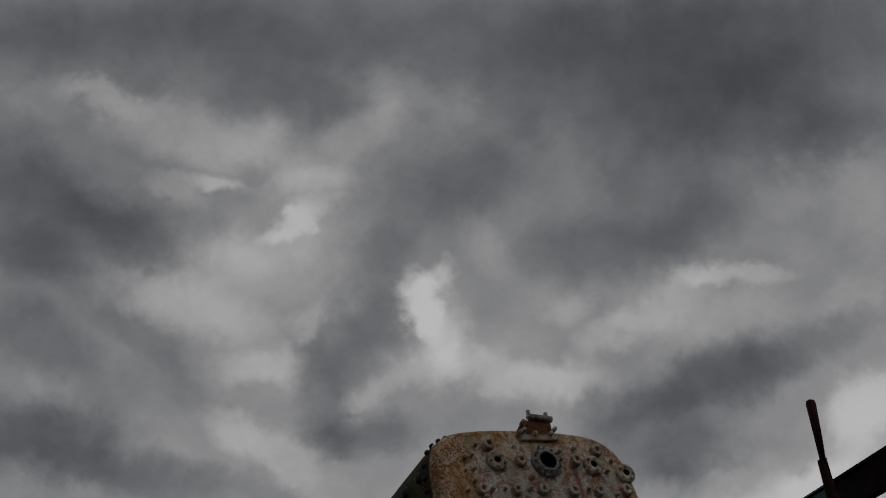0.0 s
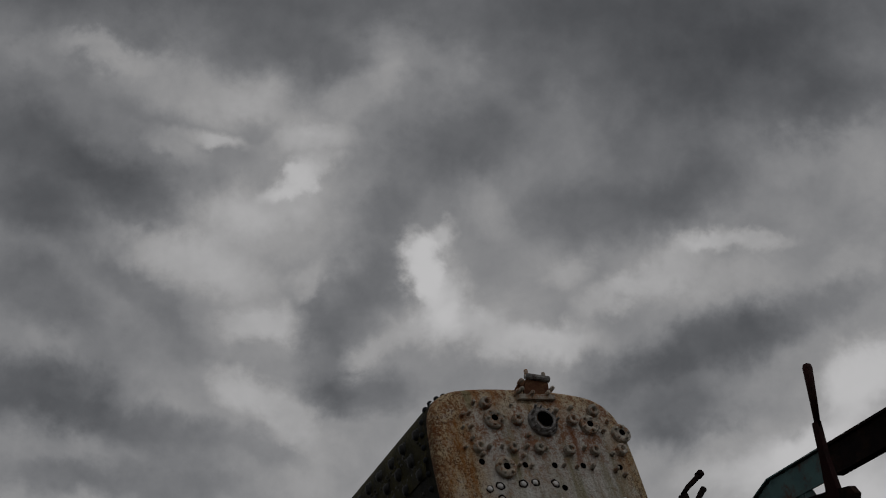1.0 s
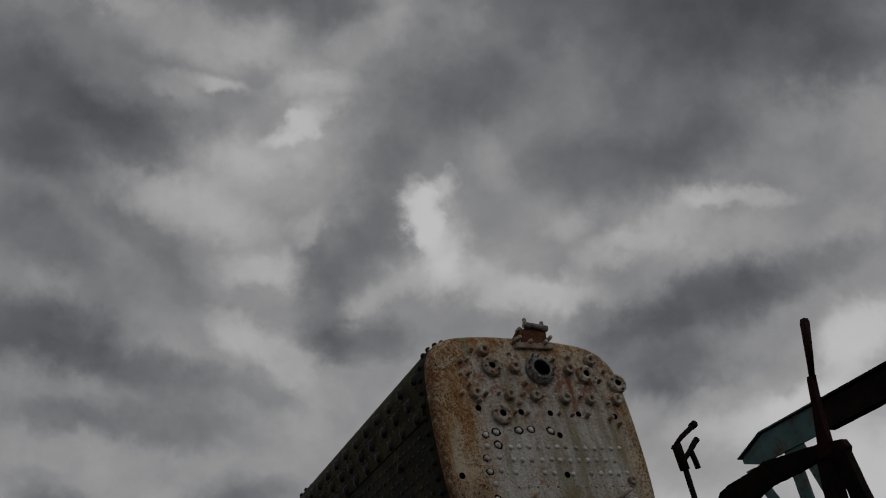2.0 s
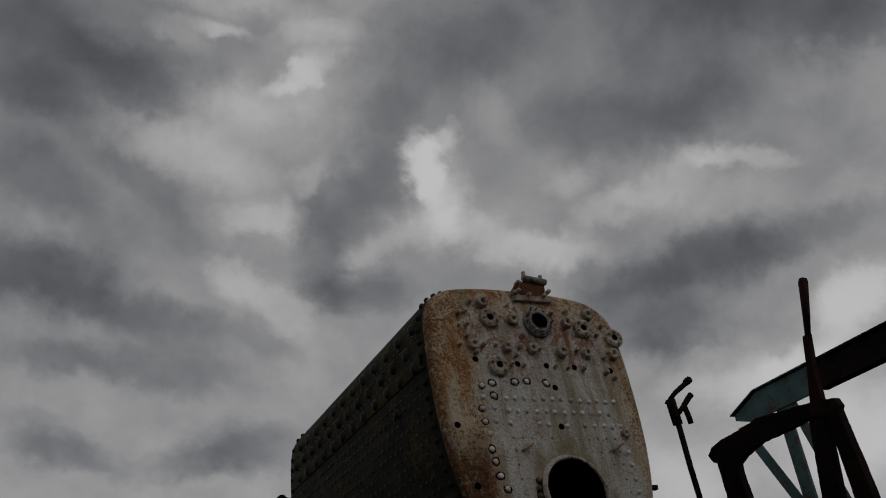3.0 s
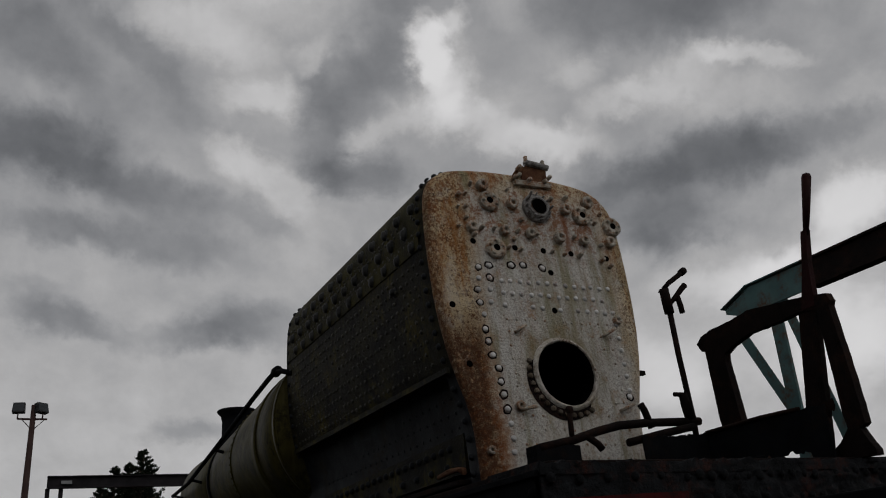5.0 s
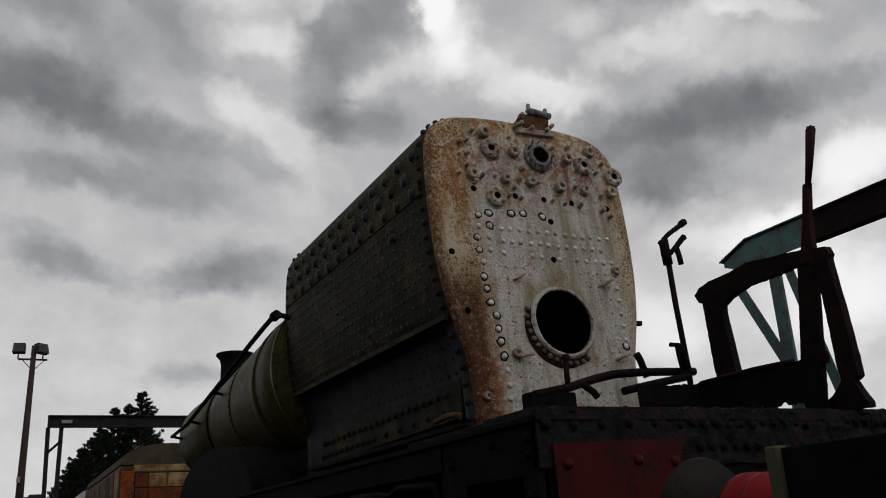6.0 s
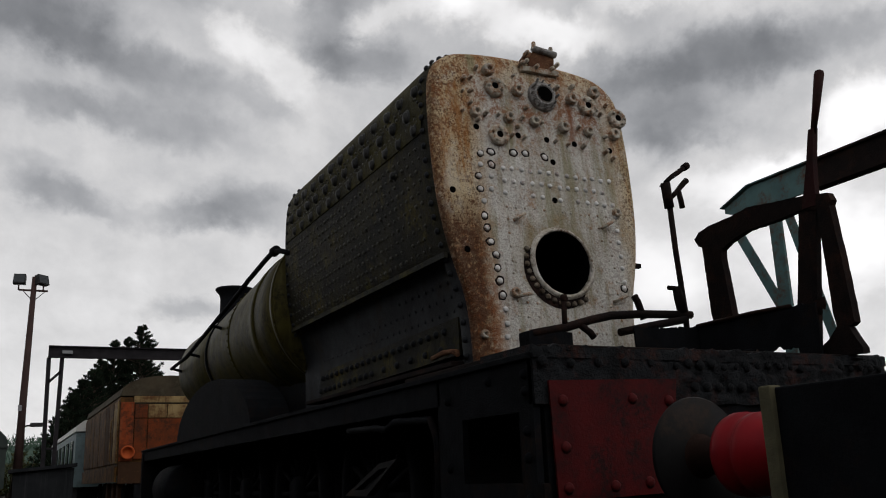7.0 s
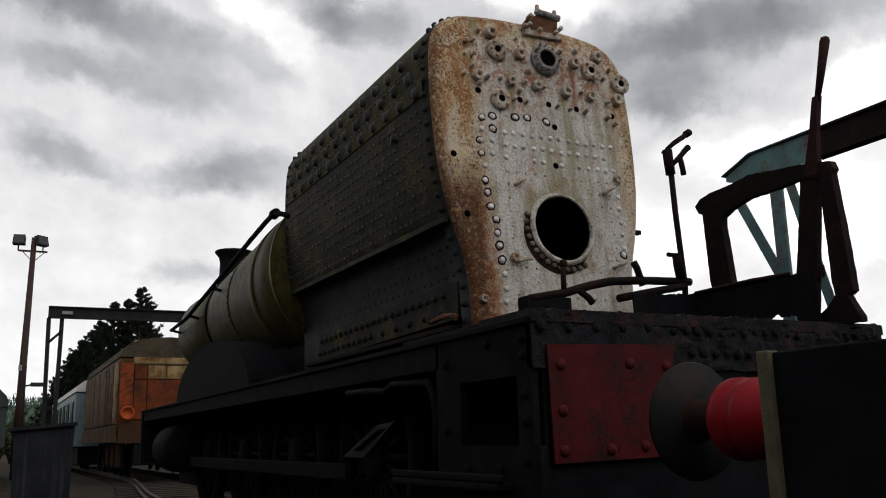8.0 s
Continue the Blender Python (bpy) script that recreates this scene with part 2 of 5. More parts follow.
M_CAPNUT = surface("weathered_cap_nut", (0.020, 0.021, 0.021), (0.045, 0.045, 0.043), 14, 0.5, spec=0.2, rust=(0.016, 0.015, 0.012), rust_amount=0.5, rust_scale=9, vary=0.3, bump=0.25)
# dark steel of the seam rivets; on the waist sheets, shade as colour
M_DARK_STEEL_SHADE = surface("dark_steel_waist_shade", (0.013, 0.0145, 0.017), (0.026, 0.0285, 0.033), 4, 0.6, spec=0.12, rust=(0.024, 0.018, 0.012), rust_amount=0.4, rust_scale=3, bump=0.3)
M_BARREL = surface("olive_barrel", (0.040, 0.034, 0.009), (0.072, 0.060, 0.014), 2.2, 0.5, spec=0.07, rust=(0.018, 0.016, 0.008), rust_amount=0.55, streak=(0.085, 0.074, 0.028), bump=0.15)
M_BLACK = surface("sooty_black_steel", (0.0045, 0.005, 0.0062), (0.0095, 0.0105, 0.0125), 5, 0.8, spec=0.05, rust=(0.016, 0.01, 0.008), rust_amount=0.35, bump=0.35)
M_FLOOR = surface("crusted_black_iron", (0.005, 0.0055, 0.0065), (0.018, 0.020, 0.023), 9, 0.75, spec=0.12, rust=(0.05, 0.018, 0.013), rust_amount=0.4, rust_scale=5, bump=1.0, grit=30)
M_RUSTY = surface("rusty_dark_iron", (0.0075, 0.0058, 0.0058), (0.0145, 0.009, 0.008), 7, 0.8, rust=(0.034, 0.016, 0.011), rust_amount=0.45, bump=0.5)
M_LEVER = surface("dark_red_lever", (0.030, 0.007, 0.008), (0.018, 0.006, 0.006), 9, 0.6, rust=(0.03, 0.014, 0.01), rust_amount=0.45, bump=0.3)
M_RED = surface("faded_red_paint", (0.082, 0.007, 0.0075), (0.055, 0.006, 0.0065), 4, 0.55, rust=(0.022, 0.008, 0.008), rust_amount=0.6, rust_scale=5, bump=0.2)
M_BUFFER = surface("bright_red_paint", (0.25, 0.010, 0.015), (0.17, 0.008, 0.012), 3, 0.4, rust=(0.2, 0.012, 0.02), rust_amount=0.35, bump=0.08)
M_HEAD = surface("oiled_dark_steel", (0.0075, 0.0075, 0.008), (0.013, 0.012, 0.012), 4, 0.6, spec=0.12, rust=(0.03, 0.018, 0.012), rust_amount=0.4, bump=0.08)
M_SHANK = surface("brown_rust_shank", (0.024, 0.011, 0.008), (0.015, 0.008, 0.006), 8, 0.7, bump=0.3)
M_WOOD = surface("weathered_wood", (0.13, 0.118, 0.07), (0.085, 0.078, 0.05), 8, 0.8, streak=(0.14, 0.12, 0.08), bump=0.4)
M_TEAL = surface("teal_paint", (0.10, 0.175, 0.175), (0.075, 0.135, 0.137), 4, 0.6, rust=(0.10, 0.05, 0.03), rust_amount=0.48, bump=0.15)
# soot of the firebox; on the flat discs, shade of holes as colour
M_HOLE = surface("hole_soot_and_shade", (0.002, 0.002, 0.002), (0.004, 0.0035, 0.0035), 5, 0.9, spec=0.0, bump=0)
M_BRACKET = surface("brown_rusted_bracket", (0.13, 0.058, 0.032), (0.075, 0.034, 0.02), 12, 0.8, rust=(0.18, 0.095, 0.05), rust_amount=0.5, rust_scale=9, bump=0.5)
M_SILVER = surface("silver_painted_stud", (0.70, 0.69, 0.68), (0.58, 0.57, 0.56), 20, 0.42, spec=0.4, rust=RUST, rust_amount=0.35, rust_scale=12, vary=0.25, bump=0.2)
M_FLANGE = surface("rusty_silver_flange", (0.56, 0.53, 0.47), (0.40, 0.35, 0.27), 22, 0.5, spec=0.25, rust=(0.30, 0.115, 0.030), rust_amount=0.55, rust_scale=13, vary=0.2, bump=0.9, grit=60)
M_CORRODED = surface("pitted_grey_metal", (0.32, 0.31, 0.30), (0.17, 0.16, 0.15), 30, 0.5, spec=0.4, rust=(0.06, 0.035, 0.025), rust_amount=0.5, rust_scale=22, bump=0.6)
M_LIPBOLT = surface("grimy_rusted_bolt", (0.22, 0.19, 0.15), (0.12, 0.09, 0.06), 25, 0.6, spec=0.15, rust=(0.06, 0.035, 0.02), rust_amount=0.55, rust_scale=20, vary=0.45, bump=0.7)
M_STEEL = surface("grey_galvanised", (0.30, 0.31, 0.32), (0.22, 0.22, 0.23), 5, 0.5, bump=0.1)


def backhead_paint():
    """Silver-grey paint, flaked to tan and rust round the rolled edge, with grey-green runs."""
    mt = surface("silver_grey_paint", (0.66, 0.645, 0.60), (0.54, 0.52, 0.48), 3.5, 0.5, rust=(0.40, 0.25, 0.14), rust_amount=0.36, rust_scale=7, streak=(0.27, 0.235, 0.14), bump=0.75, grit=44)
    nt = mt.node_tree
    N, K = nt.nodes.new, nt.links.new
    bsdf = nt.nodes["Principled BSDF"]
    base = bsdf.inputs["Base Color"].links[0].from_socket
    co = N("ShaderNodeTexCoord").outputs["Object"]
    sep = N("ShaderNodeSeparateXYZ")
    K(co, sep.inputs[0])

    def m(op, a, b):
        n = N("ShaderNodeMath")
        n.operation = op
        for i, v in enumerate((a, b)):
            if isinstance(v, (int, float)):
                n.inputs[i].default_value = v
            else:
                K(v, n.inputs[i])
        return n.outputs[0]

    def ramp(f, lo, hi):
        r = N("ShaderNodeMapRange")
        K(f, r.inputs["Value"])
        r.inputs["From Min"].default_value, r.inputs["From Max"].default_value = lo, hi
        return r.outputs["Result"]

    def nz(sc, det, ro):
        n = N("ShaderNodeTexNoise")
        K(co, n.inputs["Vector"])
        n.inputs["Scale"].default_value, n.inputs["Detail"].default_value, n.inputs["Roughness"].default_value = sc, det, ro
        return n.outputs["Fac"]

    # bare rim: the flange on one side and along the crown has lost its top coat
    side = m("MAXIMUM", ramp(sep.outputs["X"], -0.36, -0.52), ramp(sep.outputs["X"], 0.66, 0.86))
    crown = m("MULTIPLY", ramp(sep.outputs["Z"], 3.62, 3.9), 0.85)
    rim = m("MAXIMUM", side, crown)
    tan = m("MULTIPLY", rim, ramp(nz(7, 6, 0.65), 0.26, 0.46))

    def mix(f, a, c):
        n = N("ShaderNodeMix")
        n.data_type = "RGBA"
        K(f, n.inputs[0]), K(a, n.inputs[6])
        n.inputs[7].default_value = (*c, 1)
        return n.outputs[2]

    col = mix(tan, base, (0.60, 0.47, 0.29))
    low = m("MULTIPLY", ramp(sep.outputs["X"], -0.33, -0.46), ramp(sep.outputs["Z"], 2.8, 2.15))
    speck = m("MULTIPLY", m("MAXIMUM", rim, 0.4), ramp(m("ADD", nz(50, 6, 0.8), m("MULTIPLY", nz(5, 4, 0.65), 0.28)), 0.655, 0.69))
    col = mix(m("MULTIPLY", speck, 0.92), col, (0.085, 0.028, 0.011))
    # scabs of rust among the fittings under the crown
    upper = m("MULTIPLY", ramp(sep.outputs["Z"], 3.15, 3.45), ramp(nz(11, 9, 0.85), 0.49, 0.56))
    col = mix(m("MULTIPLY", upper, 0.85), col, (0.24, 0.085, 0.026))
    moss = N("ShaderNodeTexNoise")
    mp = N("ShaderNodeMapping")
    mp.inputs["Scale"].default_value = (7.5, 7.5, 0.5)
    K(co, mp.inputs[0]), K(mp.outputs[0], moss.inputs["Vector"])
    moss.inputs["Scale"].default_value, moss.inputs["Detail"].default_value = 1.0, 4
    col = mix(m("MULTIPLY", ramp(moss.outputs["Fac"], 0.53, 0.66), 0.75), col, (0.25, 0.225, 0.12))
    def drip(sc, det, ro, long):
        n = N("ShaderNodeTexNoise")
        mp = N("ShaderNodeMapping")
        mp.inputs["Scale"].default_value = (1, 1, long)
        K(co, mp.inputs[0]), K(mp.outputs[0], n.inputs["Vector"])
        n.inputs["Scale"].default_value, n.inputs["Detail"].default_value, n.inputs["Roughness"].default_value = sc, det, ro
        return n.outputs["Fac"]

    # rust bleeding down in runs, broken into scabs and flakes
    runs = m("MULTIPLY", m("MAXIMUM", rim, 0.22), m("MULTIPLY", ramp(drip(13, 5, 0.6, 0.13), 0.46, 0.62), ramp(drip(30, 9, 0.85, 0.5), 0.40, 0.56)))
    col = mix(m("MULTIPLY", runs, 0.9), col, (0.33, 0.135, 0.035))
    scab = m("MULTIPLY", rim, ramp(drip(6.5, 12, 0.9, 0.4), 0.53, 0.62))
    col = mix(m("MULTIPLY", scab, 0.85), col, (0.25, 0.10, 0.028))
    fleck = m("MULTIPLY", rim, ramp(drip(40, 8, 0.85, 0.45), 0.565, 0.61))
    col = mix(m("MULTIPLY", fleck, 0.9), col, (0.05, 0.022, 0.012))
    # paint still clean in long patches of the rim
    clean = m("MULTIPLY", rim, ramp(drip(4.2, 6, 0.7, 0.35), 0.56, 0.66))
    col = mix(m("MULTIPLY", clean, 0.55), col, (0.60, 0.55, 0.47))
    edge = m("MULTIPLY", ramp(m("ADD", sep.outputs["X"], m("MULTIPLY", nz(10, 5, 0.7), 0.10)), -0.655, -0.715), ramp(nz(24, 8, 0.85), 0.40, 0.54))
    col = mix(m("MULTIPLY", edge, 0.85), col, (0.11, 0.042, 0.018))
    col = mix(m("MULTIPLY", low, ramp(nz(17, 10, 0.86), 0.42, 0.54)), col, (0.235, 0.078, 0.024))
    burnt = m("MULTIPLY", m("MULTIPLY", ramp(m("ADD", sep.outputs["X"], m("MULTIPLY", nz(8, 6, 0.7), 0.14)), -0.36, -0.44), ramp(sep.outputs["Z"], 2.85, 2.5)), ramp(nz(26, 8, 0.85), 0.36, 0.50))
    col = mix(m("MULTIPLY", burnt, 0.9), col, (0.065, 0.027, 0.013))
    # grime baked on round the fire hole
    away = m("POWER", m("ADD", m("POWER", m("SUBTRACT", sep.outputs["X"], HOLE.x), 2.0), m("POWER", m("SUBTRACT", sep.outputs["Z"], HOLE.y), 2.0)), 0.5)
    halo = m("MULTIPLY", ramp(m("ADD", away, m("MULTIPLY", nz(6, 5, 0.7), 0.16)), 0.47, 0.35), ramp(nz(15, 6, 0.75), 0.34, 0.56))
    col = mix(m("MULTIPLY", halo, 0.6), col, (0.22, 0.18, 0.095))
    # a rust run below a leaking boss
    run = m("MULTIPLY", ramp(m("ABSOLUTE", m("SUBTRACT", sep.outputs["X"], m("ADD", m("MULTIPLY", nz(6, 2, 0.5), 0.05), 0.375)), 0), 0.035, 0.008), m("MULTIPLY", ramp(sep.outputs["Z"], 3.22, 3.45), ramp(sep.outputs["Z"], 3.70, 3.64)))
    col = mix(m("MULTIPLY", run, 0.85), col, (0.22, 0.075, 0.025))
    K(col, bsdf.inputs["Base Color"])
    return mt


# centre of the fire hole: x, z
HOLE = Vector((0.155, 2.345))
M_PAINT = backhead_paint()
M_LIP = surface("worn_lip_steel", (0.72, 0.69, 0.63), (0.45, 0.40, 0.32), 14, 0.5, spec=0.3, rust=(0.15, 0.085, 0.04), rust_amount=0.55, rust_scale=8, bump=0.8, grit=60)


# ---- mesh helpers ----
def bm_new():
    return bmesh.new()


def add_box(bm, lo, hi, m=None, bevel=0.0):
    res = bmesh.ops.create_cube(bm, size=1)
    c, s = (Vector(lo) + Vector(hi)) / 2, Vector(hi) - Vector(lo)
    for v in res["verts"]:
        v.co = Vector((v.co.x * s.x, v.co.y * s.y, v.co.z * s.z)) + c
    if bevel:
        eds = list({e for v in res["verts"] for e in v.link_edges})
        res = bmesh.ops.bevel(bm, geom=eds, offset=bevel, segments=2, affect="EDGES", profile=0.5)
    if m is not None:
        bmesh.ops.transform(bm, matrix=m, verts=[v for v in res["verts"] if v.is_valid])
    return res["verts"]


def add_tube(bm, pts, r, seg=10, caps=True, r_end=None):
    """A round bar along a line of points; r may shrink to r_end."""
    pts = [Vector(p) for p in pts]
    rings = []
    side = None
    for i, p in enumerate(pts):
        d = (pts[min(i + 1, len(pts) - 1)] - pts[max(i - 1, 0)]).normalized()
        if side is None:
            side = d.orthogonal().normalized()
        side = (side - d * side.dot(d)).normalized()
        up = d.cross(side)
        rr = r if r_end is None else r + (r_end - r) * i / (len(pts) - 1)
        rings.append([bm.verts.new(p + rr * (math.cos(2 * math.pi * k / seg) * side + math.sin(2 * math.pi * k / seg) * up)) for k in range(seg)])
    for a, b in zip(rings, rings[1:]):
        for k in range(seg):
            bm.faces.new((a[k], a[(k + 1) % seg], b[(k + 1) % seg], b[k])).smooth = True
    if caps:
        bm.faces.new(list(reversed(rings[0])))
        bm.faces.new(rings[-1])


def add_lathe(bm, profile, m=None, seg=24, smooth=True):
    """Profile of (radius, height) turned round local z, closed where the radius is 0."""
    rings = []
    made = []
    for r, h in profile:
        if r <= 1e-6:
            ring = [bm.verts.new((0, 0, h))]
        else:
            ring = [bm.verts.new((r * math.cos(2 * math.pi * k / seg), r * math.sin(2 * math.pi * k / seg), h)) for k in range(seg)]
        rings.append(ring)
        made += ring
    for a, b in zip(rings, rings[1:]):
        for k in range(seg):
            k2 = (k + 1) % seg
            if len(a) == 1 and len(b) == 1:
                continue
            if len(a) == 1:
                f = bm.faces.new((a[0], b[k2], b[k]))
            elif len(b) == 1:
                f = bm.faces.new((a[k], a[k2], b[0]))
            else:
                f = bm.faces.new((a[k], a[k2], b[k2], b[k]))
            f.smooth = smooth
    if m is not None:
        bmesh.ops.transform(bm, matrix=m, verts=made)


def add_slab(bm, outline, depth, m=None):
    """A flat plate from an outline in local x, z; thickness along local y from 0 to depth."""
    a = [bm.verts.new((x, 0, z)) for x, z in outline]
    b = [bm.verts.new((x, depth, z)) for x, z in outline]
    n = len(a)
    bm.faces.new(a), bm.faces.new(list(reversed(b)))
    for k in range(n):
        bm.faces.new((a[k], b[k], b[(k + 1) % n], a[(k + 1) % n]))
    bmesh.ops.recalc_face_normals(bm, faces=bm.faces)
    if m is not None:
        bmesh.ops.transform(bm, matrix=m, verts=a + b)


def mesh_of(name, bm, material, smooth=None):
    bmesh.ops.recalc_face_normals(bm, faces=bm.faces)
    me = bpy.data.meshes.new(name)
    if smooth is not None:
        for f in bm.faces:
            f.smooth = smooth
    bm.to_mesh(me)
    bm.free()
    me.materials.append(material)
    return me


def part(name, bm, material, parent, label="", smooth=None):
    ob = new(name, mesh_of(name, bm, material, smooth))
    ob.parent = parent
    return tagged(ob, label)


def thing(name, label, category, at=(0, 0, 0), turn=0, group="", kind=""):
    ob = new(name)
    ob.empty_display_size = 0.2
    ob.matrix_world = pose(*at, 0, 0, turn)
    return tagged(ob, label, category, group, kind)


def piece(name, mesh, parent, m):
    ob = new(name, mesh)
    ob.parent = parent
    ob.matrix_local = m
    return ob


def facing(p, n):
    """A pose at p whose local z points along n."""
    return Matrix.Translation(p) @ Vector(n).to_track_quat("Z", "Y").to_matrix().to_4x4()


# ---- steam locomotive ----
loco = thing("steam_locomotive", "stripped rusting steam locomotive with bare riveted boiler, standing on rails", "locomotive")
SLOPE = 0.10
FACE_N = Vector((0, -1, SLOPE)).normalized()


def face_y(z):
    return 1.66 + SLOPE * (z - 2.6)


def on_face(x, z, out=0.0):
    return Vector((x, face_y(z), z)) + FACE_N * out


# half-width of the firebox by height
PROFILE = [(1.3, 0.675), (1.72, 0.677), (1.9, 0.677), (2.02, 0.687), (2.14, 0.71), (2.29, 0.757), (2.49, 0.805), (2.69, 0.837), (2.9, 0.855), (3.12, 0.863),
           (3.35, 0.865), (3.55, 0.858), (3.705, 0.843), (3.805, 0.805), (3.875, 0.75), (3.92, 0.675), (3.95, 0.565), (3.975, 0.365), (3.985, 0.165), (3.985, 0)]
MID = 0.06


def half_width(z):
    for (z0, w0), (z1, w1) in zip(PROFILE, PROFILE[1:]):
        if z0 <= z <= z1 and z1 > z0:
            return w0 + (w1 - w0) * (z - z0) / (z1 - z0)
    return 0.66


def closed_outline():
    left = [(MID - w, z) for z, w in PROFILE]
    right = [(MID + w, z) for z, w in reversed(PROFILE[:-1])]
    raw = [Vector(p) for p in left + right]
    out = []
    for a, b in zip(raw, raw[1:] + raw[:1]):
        n = max(1, int((b - a).length / 0.05))
        out += [a + (b - a) * k / n for k in range(n)]
    for _ in range(2):
        out = [(out[k - 1] + out[k] * 2 + out[(k + 1) % len(out)]) / 4 for k in range(len(out))]
    return out


OUTLINE = closed_outline()


def inset(points, d):
    n = len(points)
    res = []
    for k in range(n):
        t = (points[(k + 1) % n] - points[k - 1]).normalized()
        res.append(points[k] + Vector((t.y, -t.x)) * d)
    return res


def build_backhead():
    bm = bm_new()
    rings = []
    R = 0.05
    for k in range(7):
        a = math.pi / 2 * k / 6
        ring = inset(OUTLINE, R * (1 - math.cos(a)) if k else 0)
        rings.append([bm.verts.new((p.x, face_y(p.y) + R * (1 - math.sin(a)), p.y)) for p in ring])
    back = [bm.verts.new((p.x, face_y(p.y) + R + 0.01, p.y)) for p in OUTLINE]
    rings.insert(0, back)
    flat = inset(OUTLINE, R)
    for f in (0.25, 0.5, 0.75, 0.92, 1.0):
        ring = []
        for p in flat:
            d = p - HOLE
            rim = HOLE + d.normalized() * 0.262
            q = p + (rim - p) * f
            ring.append(bm.verts.new((q.x, face_y(q.y), q.y)))
        rings.append(ring)
    n = len(OUTLINE)
    for i, (a, b) in enumerate(zip(rings, rings[1:])):
        for k in range(n):
            f = bm.faces.new((a[k], a[(k + 1) % n], b[(k + 1) % n], b[k]))
            f.smooth = i < 9 or i > 12
    return part("backhead", bm, M_PAINT, loco, "silver-grey painted backhead plate with rusty flanged edge")


backhead = build_backhead()

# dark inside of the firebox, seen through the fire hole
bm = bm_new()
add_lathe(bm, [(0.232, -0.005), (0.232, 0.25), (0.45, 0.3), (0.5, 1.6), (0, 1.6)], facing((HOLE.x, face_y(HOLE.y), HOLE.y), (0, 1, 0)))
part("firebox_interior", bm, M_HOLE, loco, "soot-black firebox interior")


def build_wrapper():
    bm = bm_new()
    n = len(OUTLINE)
    rings = []
    for k in range(11):
        f = (k - 2) / 8 if k > 2 else (0.0, 0.030, 0.055)[k]
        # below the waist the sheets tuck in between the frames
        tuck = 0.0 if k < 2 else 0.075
        rings.append([bm.verts.new((p.x - math.copysign(tuck * min(1, max(0, (2.36 - p.y) / 0.03)), p.x - MID), (face_y(p.y) + 0.055) * (1 - f) + 5.22 * f, p.y)) for p in inset(OUTLINE, -0.012 if k else 0.0)])
    front = [bm.verts.new((MID + (p.x - MID) * 0.93, 5.30, 2.6 + (p.y - 2.6) * 0.95)) for p in OUTLINE]
    rings.append(front)
    for a, b in zip(rings, rings[1:]):
        for k in range(n):
            bm.faces.new((a[k], a[(k + 1) % n], b[(k + 1) % n], b[k])).smooth = True
    bm.faces.new(rings[-1])
    ob = part("firebox_wrapper", bm, M_SIDE, loco, "dark riveted firebox side plates with mossy stains")
    ob.data.materials.append(M_DARK_STEEL_SHADE)
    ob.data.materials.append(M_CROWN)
    # sheets under the lap strip get the undercut's shade painted on
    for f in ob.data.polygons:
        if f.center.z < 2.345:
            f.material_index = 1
        elif f.center.z > 3.29 and f.center.y > 1.9:
            f.material_index = 2
    return ob


wrapper = build_wrapper()


def side_x(z):
    return MID - half_width(z) - 0.012


# lap strip along the waist and the riveted ring plate at the foot
bm = bm_new()
add_slab(bm, [(1.70, 2.335), (5.18, 2.365), (5.18, 2.405), (1.70, 2.375)], 0.03, Matrix(((0, -1, 0, side_x(2.36) - 0.005), (1, 0, 0, 0), (0, 0, 1, 0), (0, 0, 0, 1))))
part("lap_strip", bm, M_SIDE, loco)
bm = bm_new()
X_RING = side_x(1.8) + 0.02
add_slab(bm, [(1.82, 1.70), (4.72, 1.66), (4.72, 1.90), (1.82, 1.957)], 0.03, Matrix(((0, 1, 0, X_RING), (1, 0, 0, 0), (0, 0, 1, 0), (0, 0, 0, 1))))
ring_plate = part("ring_plate", bm, M_SIDE, loco, "riveted foundation ring plate")
bm = bm_new()
add_box(bm, (X_RING - 0.10, 1.75, 1.61), (X_RING + 0.05, 4.85, 1.645), bevel=0.006)
part("ring_flange", bm, M_RUSTY, loco)


bm = bm_new()
for k in range(2):
    add_tube(bm, [(X_RING - 0.09, 2.06 - 0.02 * k, 1.70), (X_RING - 0.10, 1.88, 1.705 + 0.01 * k), (X_RING - 0.12, 1.70, 1.70), (X_RING - 0.13, 1.60, 1.665 + 0.02 * k)], 0.016, 6)
part("torn_strip", bm, M_BRACKET, loco, "torn strip of orange-brown rusted plate")


# ---- rivets and stays: shared meshes ----
def dome_mesh(name, r, h, material, seg=8):
    bm = bm_new()
    add_lathe(bm, [(r, 0), (r * 0.88, h * 0.55), (r * 0.5, h * 0.92), (0, h)], seg=seg)
    return mesh_of(name, bm, material)


rnd = random.Random(4)
RIVET_SIDE = dome_mesh("rivet", 0.015, 0.014, M_RIVET)
RIVET_WAIST = dome_mesh("rivet", 0.015, 0.014, M_DARK_STEEL_SHADE)
RIVET_BARREL = dome_mesh("rivet", 0.014, 0.011, M_BARREL)
RIVET_BIG = dome_mesh("rivet", 0.026, 0.022, M_BLACK)
RIVET_RING = dome_mesh("rivet", 0.027, 0.026, M_DARK_STEEL_SHADE)
RIVET_CRUST = dome_mesh("rivet", 0.026, 0.018, M_FLOOR)
RIVET_EDGE = dome_mesh("rivet", 0.024, 0.022, M_DARK_STEEL_SHADE)


def side_normal(z):
    t = Vector((side_x(z + 0.02) - side_x(z - 0.02), 0.04))
    return Vector((-t.y, 0, t.x)).normalized()


